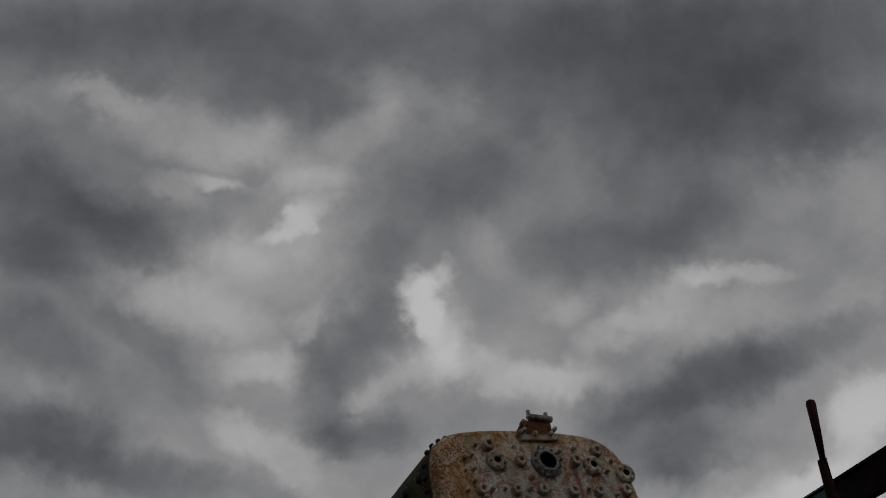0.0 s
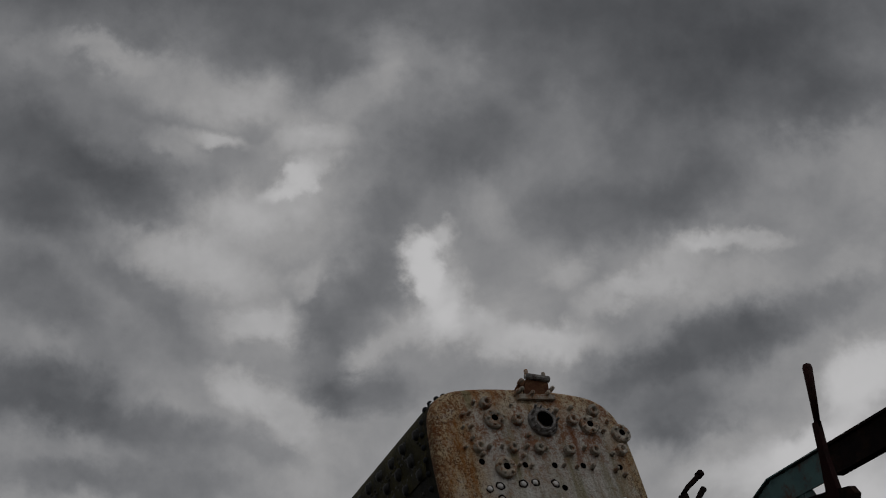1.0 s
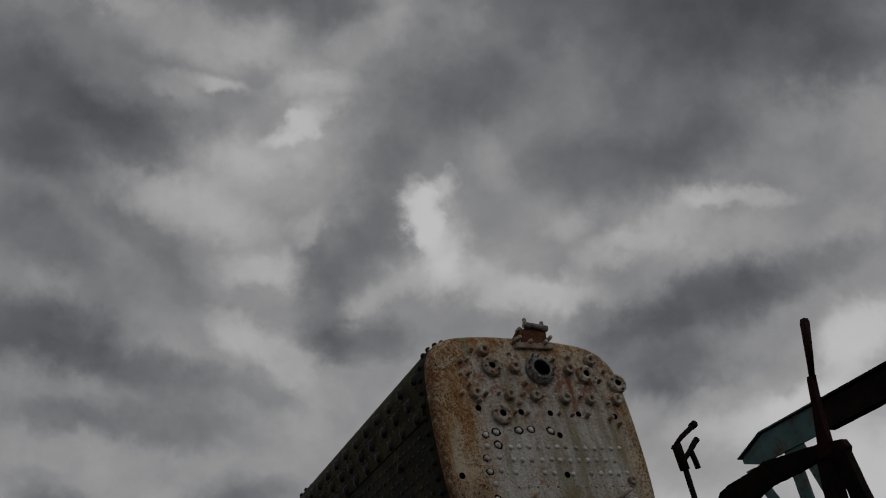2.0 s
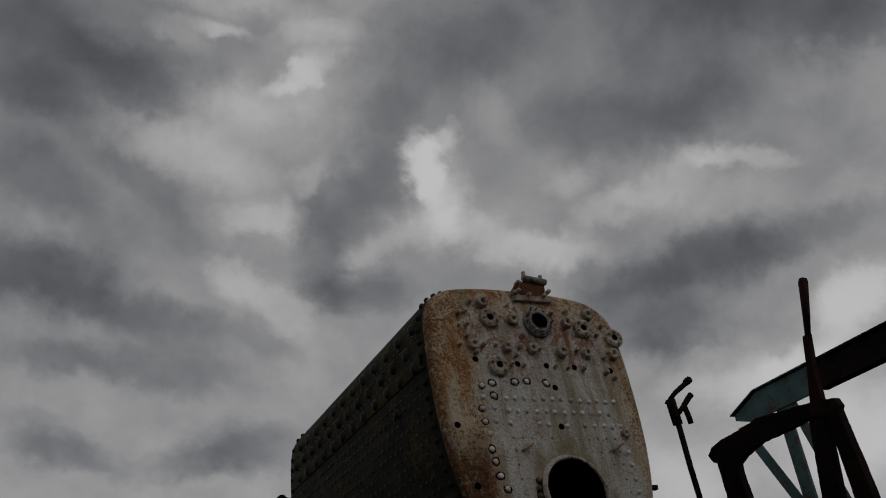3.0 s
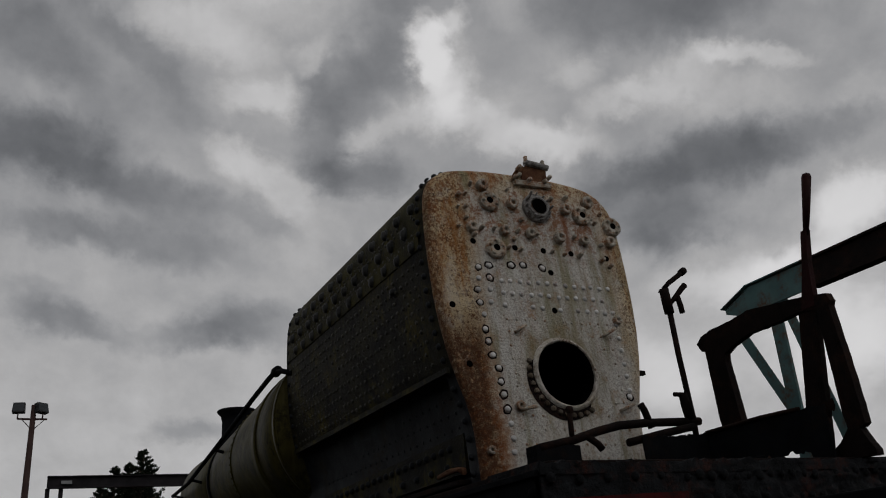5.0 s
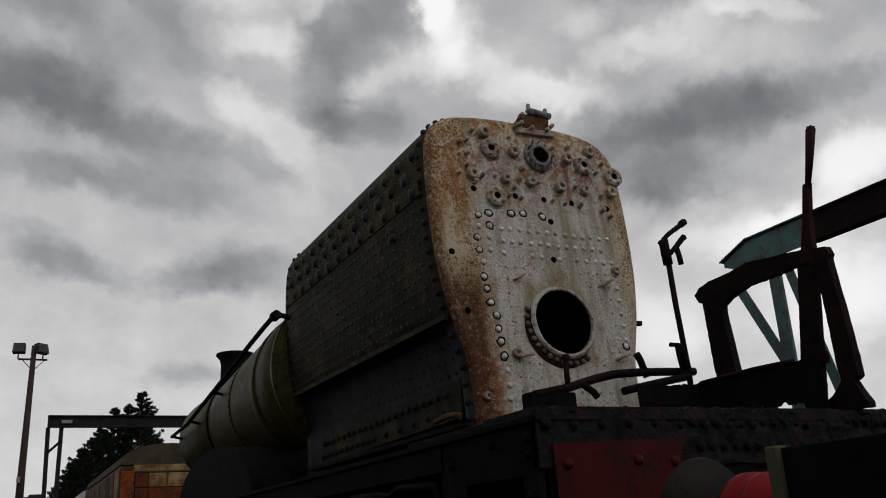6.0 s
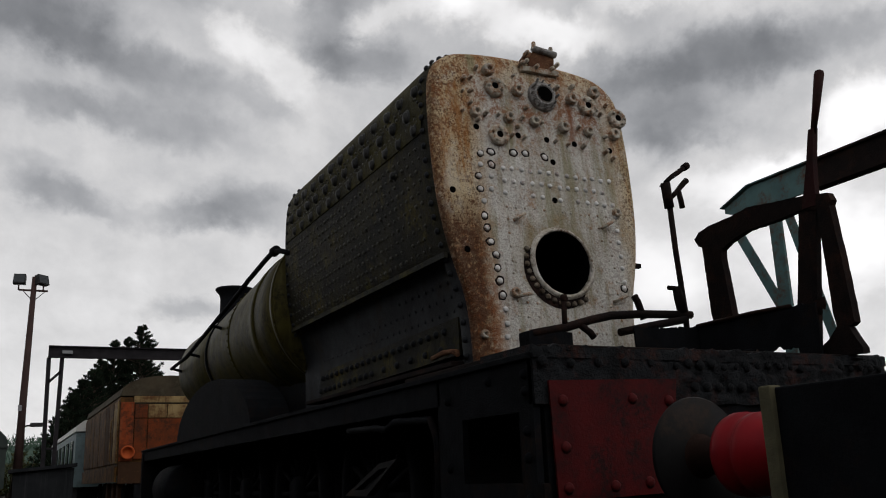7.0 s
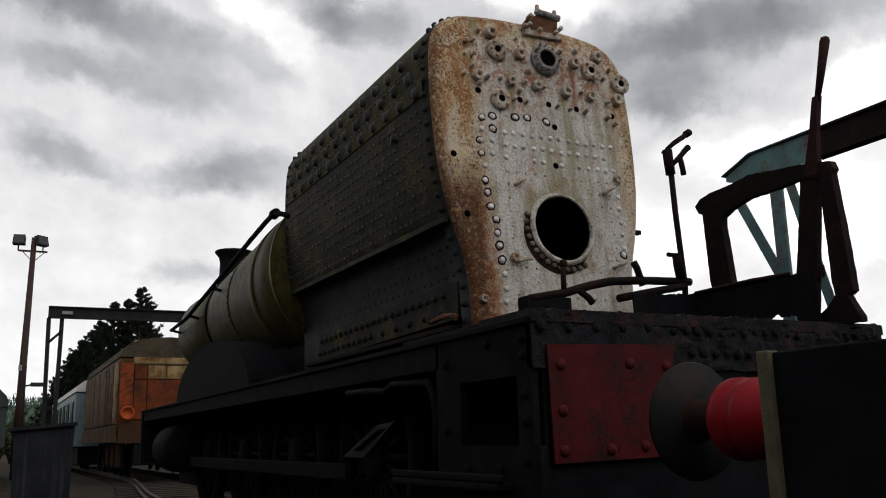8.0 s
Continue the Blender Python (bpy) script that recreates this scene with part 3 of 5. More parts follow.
# cap nuts on the shoulder of the firebox, three staggered rows on heavy bosses
bm = bm_new()
add_lathe(bm, [(0.043, -0.012), (0.043, 0.008), (0.036, 0.014), (0.032, 0.014)], seg=10)
add_lathe(bm, [(0.033, 0.010), (0.032, 0.026), (0.026, 0.038), (0.014, 0.044), (0, 0.045)], seg=8)
CAP_NUT = mesh_of("cap_nut", bm, M_CAPNUT)
for row, (z, y0) in enumerate(((3.65, 1.98), (3.49, 2.11), (3.335, 1.98))):
    for k in range(12):
        y = y0 + 0.262 * k
        n = side_normal(z) + Vector((0, rnd.uniform(-0.05, 0.05), -0.12 + rnd.uniform(-0.08, 0.06)))
        if y < 5.05:
            piece("cap_nut", CAP_NUT, wrapper, facing((side_x(z) + 0.006, y + rnd.uniform(-0.012, 0.012), z + rnd.uniform(-0.008, 0.008)), n.normalized()) @ Matrix.Diagonal((0.95, rnd.uniform(1.25, 1.5), 1, 1)))
piece("cap_nut", CAP_NUT, wrapper, facing((side_x(3.12) + 0.006, 2.36, 3.12), side_normal(3.12)))
# rivets between the cap nuts
for z in (3.55, 3.59, 3.395, 3.43):
    for k in range(34):
        y = 1.93 + 0.093 * k + (0.045 if z in (3.59, 3.43) else 0)
        if rnd.random() > 0.12:
            piece("rivet", RIVET_SIDE, wrapper, facing((side_x(z) + 0.003, y, z), side_normal(z)))
# lapped edge of the crown sheet under the lowest cap nuts
bm = bm_new()
lap = [(3.285, 0.0), (3.287, 0.008), (3.42, 0.008), (3.43, 0.0)]
ends = []
for y in [1.86 + 0.3 * k for k in range(12)]:
    ends.append([bm.verts.new((side_x(z) - d, min(y, 5.12), z + 0.004 * noise.noise((y * 3, z * 5, 2)))) for z, d in lap])
for ra, rb in zip(ends, ends[1:]):
    for k in range(3):
        bm.faces.new((ra[k], ra[k + 1], rb[k + 1], rb[k]))
part("crown_lap", bm, M_CROWN, loco)
# small stay heads below
for row in range(10):
    z = 2.45 + row * 0.083
    for k in range(32):
        y = 1.93 + 0.1 * k + (0.05 if row % 2 else 0)
        if y < 5.1 and rnd.random() > 0.04:
            piece("rivet", RIVET_SIDE, wrapper, facing((side_x(z) + 0.004, y, z), side_normal(z)) @ Matrix.Scale(rnd.uniform(0.85, 1.2), 4))
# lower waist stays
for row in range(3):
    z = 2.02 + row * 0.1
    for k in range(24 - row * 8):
        piece("rivet", RIVET_WAIST, wrapper, facing((side_x(z) + 0.079, 1.95 + 0.12 * k, z), side_normal(z)))
# ring plate: two rows of large rivet heads
for k in range(21):
    y = 2.03 + 0.13 * k
    piece("rivet", RIVET_RING, ring_plate, facing((X_RING, y, 1.885 - 0.017 * (y - 2)), (-1, 0, 0)))
    if k % 2 == 0 or k > 10:
        piece("rivet", RIVET_RING, ring_plate, facing((X_RING, y + 0.06, 1.765 - 0.015 * (y - 2)), (-1, 0, 0)))
# seams: row of heads behind the rolled edge and at the throat
step = 0.0
for k in range(len(OUTLINE)):
    a, b = OUTLINE[k - 1], OUTLINE[k]
    step += (b - a).length
    if b.y > 1.66 and step > 0.062:
        step = 0.0
        t = (b - a).normalized()
        n = Vector((-t.y, 0, t.x))
        if n.dot(Vector((b.x - MID, 0, b.y - 2.8))) < 0:
            n = -n
        b3 = Vector((b.x, 0, b.y)) + n * 0.010
        piece("rivet", RIVET_EDGE, wrapper, facing((b3.x, face_y(b.y) + 0.12, b3.z), n))
        if b.y > 2.3:
            piece("rivet", RIVET_EDGE, wrapper, facing((b3.x, 5.15, b3.z), n))

# ---- backhead fittings ----
NUB = dome_mesh("stay_head", 0.020, 0.017, M_SILVER)
DOT = dome_mesh("stay_head", 0.011, 0.010, M_FLANGE, 6)
PLUGS = [(-0.44, 3.34), (-0.09, 3.32), (0.16, 3.32), (0.41, 3.32), (0.74, 3.31), (-0.68, 2.82), (-0.61, 2.39), (0.16, 2.83), (0.19, 3.14)]
for i in range(13):
    for j in range(14):
        x, z = -0.26 + 0.079 * i, 1.74 + 0.1 * j
        x += rnd.uniform(-0.006, 0.006)
        z += rnd.uniform(-0.006, 0.006)
        if (Vector((x, z)) - HOLE).length < 0.40 or abs(x - MID) > half_width(z) - 0.10 or rnd.random() < 0.07 or min((Vector((x, z)) - Vector(h)).length for h in PLUGS) < 0.05:
            continue
        big = z > 2.8 or i == 12
        piece("stay_head", NUB if big else DOT, backhead, facing(on_face(x, z, -0.002), FACE_N))


def ringed_mesh(name):
    bm = bm_new()
    add_lathe(bm, [(0.021, 0), (0.020, 0.007), (0.012, 0.012), (0, 0.013)], seg=10)
    return mesh_of(name, bm, M_SILVER)


def washer_mesh(name):
    bm = bm_new()
    add_lathe(bm, [(0.0325, 0), (0.032, 0.002), (0.022, 0.003), (0.021, 0)], seg=16)
    for v in bm.verts:
        a = math.atan2(v.co.y, v.co.x)
        f = 1 + 0.11 * math.sin(2 * a + 0.6) + 0.08 * math.sin(5 * a)
        v.co.x, v.co.y = v.co.x * f, v.co.y * f
    return mesh_of(name, bm, M_RUSTY)


BARE = [(-0.44, 3.04), (-0.44, 2.76), (-0.36, 2.96), (-0.37, 2.86)]
RINGED, WASHER = ringed_mesh("stud"), washer_mesh("washer")
for x, z in [(-0.43, 3.13), (-0.44, 3.04), (-0.46, 2.95), (-0.46, 2.85), (-0.44, 2.76), (-0.45, 2.65), (-0.44, 2.56), (-0.42, 2.46), (-0.39, 2.37), (-0.39, 2.27),
             (-0.38, 2.18), (-0.37, 2.08), (-0.36, 1.98), (-0.36, 1.88), (-0.37, 1.79), (-0.34, 3.15), (-0.35, 3.05), (-0.36, 2.96), (-0.37, 2.86), (-0.15, 3.17), (-0.05, 3.18), (0.12, 3.17), (0.67, 2.19)]:
    piece("stud", RINGED, backhead, facing(on_face(x, z, 0.0), FACE_N))
    if z > 2.0 and (x, z) not in BARE:
        piece("washer", WASHER, backhead, facing(on_face(x + rnd.uniform(-0.006, 0.006), z + rnd.uniform(-0.006, 0.003), -0.0005), FACE_N) @ Matrix.Scale(rnd.uniform(0.86, 1.14), 4) @ pose(0, 0, 0, 0, 0, rnd.uniform(0, 360)))


# no hole is cut: a flat black disc paints its shade
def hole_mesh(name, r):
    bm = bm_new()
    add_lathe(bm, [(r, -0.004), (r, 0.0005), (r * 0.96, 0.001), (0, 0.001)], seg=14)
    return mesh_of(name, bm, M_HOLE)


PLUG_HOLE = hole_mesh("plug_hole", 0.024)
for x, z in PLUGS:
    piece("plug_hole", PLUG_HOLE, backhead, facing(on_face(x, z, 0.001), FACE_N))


def flange_mesh(name, r, bore, h=0.035, bolts=5):
    bm = bm_new()
    add_lathe(bm, [(r, -0.005), (r, h * 0.8), (r * 0.93, h), (bore, h), (bore * 0.95, 0.002), (0, 0.001)], seg=20)
    for k in range(bolts):
        a = 2 * math.pi * k / bolts + 0.5
        add_lathe(bm, [(r * 0.15, h - 0.004), (r * 0.15, h + 0.008 + 0.012 * (k % 2)), (0, h + 0.01 + 0.012 * (k % 2))], Matrix.Translation((r * 0.7 * math.cos(a), r * 0.7 * math.sin(a), 0)), seg=6)
    return mesh_of(name, bm, M_FLANGE)


BIG_FLANGE, BOSS = flange_mesh("flange", 0.082, 0.027), flange_mesh("boss", 0.045, 0.018, 0.045, 0)
for x, z in [(-0.26, 3.69), (-0.265, 3.29), (0.575, 3.665), (0.85, 3.595)]:
    ob = piece("flange", BIG_FLANGE, backhead, facing(on_face(x, z), FACE_N) @ pose(0, 0, 0, 0, 0, rnd.uniform(0, 90)))
    piece("plug_hole", PLUG_HOLE, backhead, facing(on_face(x, z, 0.0355), FACE_N) @ Matrix.Scale(1.1, 4))
for x, z in [(-0.06, 3.69), (-0.44, 3.45), (0.43, 3.7), (-0.16, 3.45), (0.06, 3.45), (0.32, 3.44), (0.55, 3.44), (0.795, 3.45), (-0.3, 3.82), (0.65, 3.79)]:
    piece("boss", BOSS, backhead, facing(on_face(x, z), FACE_N) @ Matrix.Scale(rnd.uniform(0.85, 1.1), 4))
bm = bm_new()
add_lathe(bm, [(0.014, -0.01), (0.014, 0.034), (0.010, 0.04), (0, 0.041)], seg=8)
PEG = mesh_of("bolt", bm, M_FLANGE)
for x, z in [(-0.52, 3.71), (-0.46, 3.73), (-0.53, 3.61), (-0.47, 3.62), (-0.48, 3.52), (-0.4, 3.82), (-0.08, 3.82), (0.45, 3.81), (0.31, 3.78), (0.28, 3.67), (0.76, 3.7), (0.69, 3.61), (0.65, 3.64), (-0.05, 3.46),
             (-0.25, 3.46), (-0.05, 3.3), (-0.15, 3.31), (-0.09, 3.39), (0.23, 3.31), (0.34, 3.3), (0.7, 3.42), (-0.18, 3.71), (-0.43, 3.39), (0.46, 3.46), (0.48, 3.3), (0.68, 3.28), (0.75, 3.24), (-0.36, 3.45), (0.0, 3.56), (0.12, 3.45), (-0.55, 3.45)]:
    piece("bolt", PEG, backhead, facing(on_face(x, z), FACE_N + Vector((rnd.uniform(-0.2, 0.2), 0, rnd.uniform(-0.2, 0.2)))) @ Matrix.Scale(rnd.uniform(0.8, 1.35), 4))
# regulator mouth: thick bolted ring with a bore and long studs
bm = bm_new()
add_lathe(bm, [(0.125, -0.01), (0.125, 0.022), (0.118, 0.03), (0.095, 0.032), (0.09, 0.05), (0.075, 0.052), (0.068, 0.04), (0.066, -0.12), (0, -0.12)], facing(on_face(0.165, 3.682), FACE_N), seg=30)
part("regulator_flange", bm, M_CORRODED, backhead, "corroded bolted regulator flange")
# black disc across the ring paints the dark of the bore
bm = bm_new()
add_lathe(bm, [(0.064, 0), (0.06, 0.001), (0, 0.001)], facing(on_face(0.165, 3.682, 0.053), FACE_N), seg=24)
part("regulator_bore", bm, M_HOLE, backhead, "flat black disc for the shade inside the bore")
bm = bm_new()
add_lathe(bm, [(0.012, -0.01), (0.012, 0.06), (0.008, 0.065), (0, 0.066)], seg=8)
LONG = mesh_of("stud", bm, M_CORRODED)
for k in range(12):
    a = 2 * math.pi * k / 12
    piece("stud", LONG, backhead, facing(on_face(0.165 + 0.108 * math.cos(a), 3.682 + 0.108 * math.sin(a), 0.025), FACE_N + Vector((rnd.uniform(-0.3, 0.3), 0, rnd.uniform(-0.2, 0.3)))) @ Matrix.Scale(rnd.uniform(0.45, 0.95), 4))
# fire hole lip and its bolts
bm = bm_new()
prof = [(0.276, -0.005), (0.270, 0.008), (0.258, 0.020), (0.247, 0.026), (0.240, 0.021), (0.236, 0.008), (0.236, -0.03)]
add_lathe(bm, prof, seg=72)
for v in bm.verts:
    a = math.atan2(v.co.y, v.co.x)
    v.co.z += 0.005 * noise.noise((6 * math.cos(a), 6 * math.sin(a), v.co.to_2d().length * 60)) + 0.003 * noise.noise((19 * math.cos(a), 19 * math.sin(a), 4))
bmesh.ops.transform(bm, matrix=facing(on_face(HOLE.x, HOLE.y), FACE_N), verts=bm.verts)
part("fire_hole_ring", bm, M_LIP, backhead, "worn rounded steel ring of the fire hole")
# thin slab laid on the plate: rust and the bolt groove's shade as colour
bm = bm_new()
arc_in = [(0.266 * math.cos(a), 0.266 * math.sin(a)) for a in (math.radians(158 + 6.2 * k) for k in range(25))]
arc_out = [((0.27 + 0.085 * math.sin(math.pi * k / 24) ** 0.6) * math.cos(math.radians(158 + 6.2 * k)), (0.27 + 0.085 * math.sin(math.pi * k / 24) ** 0.6) * math.sin(math.radians(158 + 6.2 * k))) for k in reversed(range(25))]
add_slab(bm, arc_in + arc_out, -0.004, Matrix.Translation(on_face(HOLE.x, HOLE.y)) @ Matrix.Rotation(math.atan(-SLOPE), 4, "X"))
part("seat_ring", bm, M_RUSTY, backhead, "rust-dark crescent standing in for the shaded bolt groove")
bm = bm_new()
add_lathe(bm, [(0.020, 0), (0.020, 0.012), (0.014, 0.019), (0, 0.021)], seg=8)
LIP_BOLT = mesh_of("bolt", bm, M_LIPBOLT)
for k in range(14):
    a = math.radians(164 + k * 10.5)
    piece("bolt", LIP_BOLT, backhead, facing(on_face(HOLE.x + 0.305 * math.cos(a), HOLE.y + 0.305 * math.sin(a), 0.002), FACE_N))
# bent bracket stubs
for (x0, z0), (x1, z1) in [((-0.21, 2.64), (-0.14, 2.68)), ((0.55, 2.65), (0.64, 2.70)), ((-0.26, 2.07), (-0.16, 2.09)), ((0.56, 2.08), (0.66, 2.12))]:
    bm = bm_new()
    add_tube(bm, [on_face(x0, z0, -0.01), on_face(x0 + 0.01, z0 + 0.004, 0.03), on_face(x1, z1, 0.05)], 0.013, 8)
    part("bracket_stub", bm, M_FLANGE, backhead)
for x, z, r in ((0.70, 2.78, 0.035), (-0.275, 2.10, 0.035), (-0.545, 1.80, 0.03)):
    piece("boss", BOSS, backhead, facing(on_face(x, z), FACE_N) @ Matrix.Scale(r / 0.045, 4))
bm = bm_new()
add_box(bm, (0.80, face_y(2.38) + 0.02, 2.365), (0.885, face_y(2.38) + 0.06, 2.40), bevel=0.005)
part("side_bracket", bm, M_RUSTY, backhead)

# top bracket: angle plate bolted through the crown with an open channel on it
bm = bm_new()
top_m = Matrix.Translation((0.165, 1.79, 3.90)) @ Matrix.Rotation(radians(-1.5), 4, "Y")
add_box(bm, (-0.17, -0.035, -0.025), (0.17, 0.10, 0.02), top_m, 0.006)
bracket = part("top_bracket", bm, M_FLANGE, loco, "rusty bolted steel bracket on the crown")
bm = bm_new()
add_slab(bm, [(-0.10, 0.015), (0.14, 0.015), (0.15, 0.14), (0.08, 0.16), (-0.03, 0.17), (-0.06, 0.13)], 0.03, top_m @ Matrix.Translation((0, -0.01, 0)))
part("bracket_web", bm, M_BRACKET, bracket)
bm = bm_new()
add_tube(bm, [top_m @ Vector((-0.045, -0.015, 0.185)), top_m @ Vector((0.165, -0.015, 0.16))], 0.026, 10)
part("bracket_roll", bm, M_CORRODED, bracket)
bm = bm_new()
add_tube(bm, [top_m @ Vector((-0.16, 0.02, 0.02)), top_m @ Vector((-0.10, 0.02, 0.10)), top_m @ Vector((-0.06, 0.02, 0.155))], 0.03, 8)
part("bracket_stay", bm, M_BRACKET, bracket)
for x, z in ((-0.035, 0.19), (0.12, 0.17), (-0.13, 0.05), (-0.04, 0.02), (0.1, 0.02), (0.15, 0.06), (-0.12, 0.12), (-0.17, 0.03)):
    p = top_m @ Vector((x, -0.02, z))
    up = z > 0.15
    piece("bolt", PEG, bracket, facing(p, (0, 0, 1) if up else FACE_N) @ Matrix.Scale(1.2, 4))

# ---- boiler barrel, smokebox, chimney ----
ZB = 2.72


def barrel_r(y):
    return 0.92 - 0.049 * (y - 5.3)


AXIS = Matrix(((1, 0, 0, 0), (0, 0, 1, 0), (0, -1, 0, ZB), (0, 0, 0, 1)))
bm = bm_new()
add_lathe(bm, [(0.4, 5.25)] + [(barrel_r(y), y) for y in (5.25, 6, 7, 8, 9, 9.75)] + [(0.3, 9.75)], AXIS, 64)
barrel = part("boiler_barrel", bm, M_BARREL, loco, "olive green boiler barrel with pale weathered patches")
for y, w, d, mt in ((5.32, 0.10, 0.012, M_BARREL), (6.25, 0.22, 0.014, M_BARREL), (7.75, 0.10, 0.010, M_BARREL), (9.45, 0.10, 0.02, M_BLACK)):
    bm = bm_new()
    add_lathe(bm, [(barrel_r(y) - 0.02, y), (barrel_r(y) + d, y), (barrel_r(y + w) + d, y + w), (barrel_r(y + w) - 0.02, y + w)], AXIS, 64, False)
    for f in bm.faces:
        f.smooth = abs(f.normal.y) < 0.5
    part("barrel_band", bm, mt, barrel)
for y in (5.30, 7.80):
    for k in range(26):
        a = math.radians(100 + k * 6)
        n = Vector((math.cos(a), 0, math.sin(a)))
        piece("rivet", RIVET_BARREL, barrel, facing(Vector((0, y, ZB)) + n * (barrel_r(y) + 0.012), n))
bm = bm_new()
add_lathe(bm, [(0.2, 9.7), (0.70, 9.7), (0.71, 9.72), (0.70, 11.75), (0.62, 11.85), (0, 11.9)], AXIS, 64)
part("smokebox", bm, M_BARREL, loco, "weathered green smokebox")
bm = bm_new()
add_lathe(bm, [(0.34, 3.30), (0.27, 3.44), (0.235, 3.58), (0.23, 3.84), (0.25, 3.93), (0.30, 3.985), (0.315, 4.01), (0.305, 4.03), (0.24, 4.035), (0.22, 3.9), (0.21, 3.4)], Matrix.Translation((0.03, 11.0, 0)), 40)
part("chimney", bm, M_BLACK, loco, "black chimney with flared lip")
# handrail
bm = bm_new()
add_tube(bm, [(-0.80, 5.06, 3.165), (-0.86, 5.25, 3.23), (-0.87, 5.48, 3.275), (-0.86, 5.81, 3.265), (-0.86, 6.54, 3.19), (-0.86, 7.65, 3.055), (-0.86, 8.47, 2.965), (-0.86, 9.38, 2.865), (-0.86, 10.2, 2.77), (-0.86, 11.5, 2.74)], 0.028, 10)
rail_part = part("handrail", bm, M_BLACK, loco, "black boiler handrail")
for y, z in ((8.45, 2.965), (10.0, 2.79), (11.45, 2.74)):
    bm = bm_new()
    add_tube(bm, [(-0.87, y, z), (-0.60, y + 0.05, z - 0.06)], 0.022, 8)
    part("handrail_stanchion", bm, M_BLACK, rail_part)
bm = bm_new()
add_lathe(bm, [(0.0, -0.06), (0.05, -0.05), (0.055, 0.05), (0.04, 0.06), (0, 0.065)], facing((-0.86, 5.44, 3.275), (0, 1, 0)), 12)
part("handrail_knob", bm, M_BLACK, rail_part)

# ---- running plate, frames, wheels ----
bm = bm_new()
add_box(bm, (-1.22, 0.0, 1.425), (1.22, 11.9, 1.455), bevel=0.004)
part("running_plate", bm, M_BLACK, loco, "sooty black running plate")
bm = bm_new()
add_box(bm, (-1.20, 0.95, 1.28), (-1.17, 11.8, 1.424), bevel=0.004)
part("valance", bm, M_BLACK, loco)
for x in (-0.62, 0.60):
    bm = bm_new()
    add_box(bm, (x, 0.05, 0.30), (x + 0.035, 11.7, 1.42), bevel=0.004)
    part("main_frame", bm, M_BLACK, loco)
# cab side plate with an opening
bm = bm_new()
for lo, hi in (((0.0, 1.19), (0.98, 1.424)), ((0.70, 0.868), (0.98, 1.19)), ((0.0, 0.868), (0.13, 1.19)), ((-0.05, 0.62), (0.98, 0.868))):
    add_box(bm, (-1.20, lo[0], lo[1]), (-1.165, hi[0], hi[1]))
bmesh.ops.remove_doubles(bm, verts=bm.verts, dist=0.0005)
side_plate = part("cab_side_plate", bm, M_BLACK, loco, "black riveted cab side frame with open cut-out")
for y, z in ((0.06, 1.36), (0.06, 1.28), (0.06, 1.1), (0.06, 0.98), (0.06, 0.80), (0.85, 1.3), (0.85, 0.95), (0.4, 1.36), (0.62, 0.76), (0.3, 0.76)):
    piece("rivet", RIVET_BIG, side_plate, facing((-1.20, y, z), (-1, 0, 0)))
bm = bm_new()
add_tube(bm, [(-1.19, 1.02, 0.72), (-1.19, 1.02, 1.10), (-1.19, 1.10, 1.22), (-1.19, 1.6, 1.24), (-1.19, 1.75, 1.20), (-1.19, 1.9, 1.22), (-1.19, 2.4, 1.23)], 0.022, 10)
part("injector_pipe", bm, M_BLACK, loco)
bm = bm_new()
hanger_out = [(1.52, 1.02), (1.80, 1.00), (2.42, 0.80), (2.02, 0.80)]
hanger_in = [(1.66, 0.975), (1.80, 0.965), (2.22, 0.84), (2.02, 0.84)]
SIDEWAYS = Matrix(((0, 1, 0, -1.22), (1, 0, 0, 0), (0, 0, 1, 0), (0, 0, 0, 1)))
for k in range(4):
    add_slab(bm, [hanger_out[k], hanger_out[(k + 1) % 4], hanger_in[(k + 1) % 4], hanger_in[k]], 0.05, SIDEWAYS)
part("brake_hanger", bm, M_HEAD, loco, "oily black bracket with an open window")
bm = bm_new()
add_box(bm, (-1.28, 0.20, 0.66), (-0.95, 1.45, 0.70), bevel=0.012)
add_box(bm, (-1.28, 0.18, 0.70), (-1.25, 1.45, 0.74), bevel=0.01)
part("cab_step", bm, M_BLACK, loco)


def wheel_mesh():
    bm = bm_new()
    add_lathe(bm, [(0.68, -0.06), (0.76, -0.05), (0.78, 0.0), (0.73, 0.06), (0.64, 0.06), (0.64, -0.06), (0.68, -0.06)], seg=48)
    return mesh_of("wheel", bm, M_BLACK)


def small(name, fill, material):
    bm = bm_new()
    fill(bm)
    return mesh_of(name, bm, material)


WHEEL = wheel_mesh()
HUB = small("hub", lambda bm: add_lathe(bm, [(0, 0.08), (0.16, 0.08), (0.17, 0.04), (0.17, -0.04), (0, -0.04)], seg=24), M_BLACK)
SPOKE = small("spoke", lambda bm: add_tube(bm, [(0.14, 0, 0), (0.66, 0, 0)], 0.03, 6, r_end=0.022), M_BLACK)
for y in (2.9, 4.85, 6.8, 8.75):
    for x, s in ((-0.74, -1), (0.74, 1)):
        w = piece("wheel", WHEEL, loco, facing((x, y, 0.78), (s, 0, 0)))
        piece("hub", HUB, w, Matrix())
        for k in range(18):
            piece("spoke", SPOKE, w, pose(0, 0, 0, 0, 0, 20 * k))
bm = bm_new()
add_box(bm, (-1.02, 2.9, 0.62), (-0.96, 8.75, 0.74), bevel=0.01)
part("coupling_rod", bm, M_BLACK, loco)
bm = bm_new()
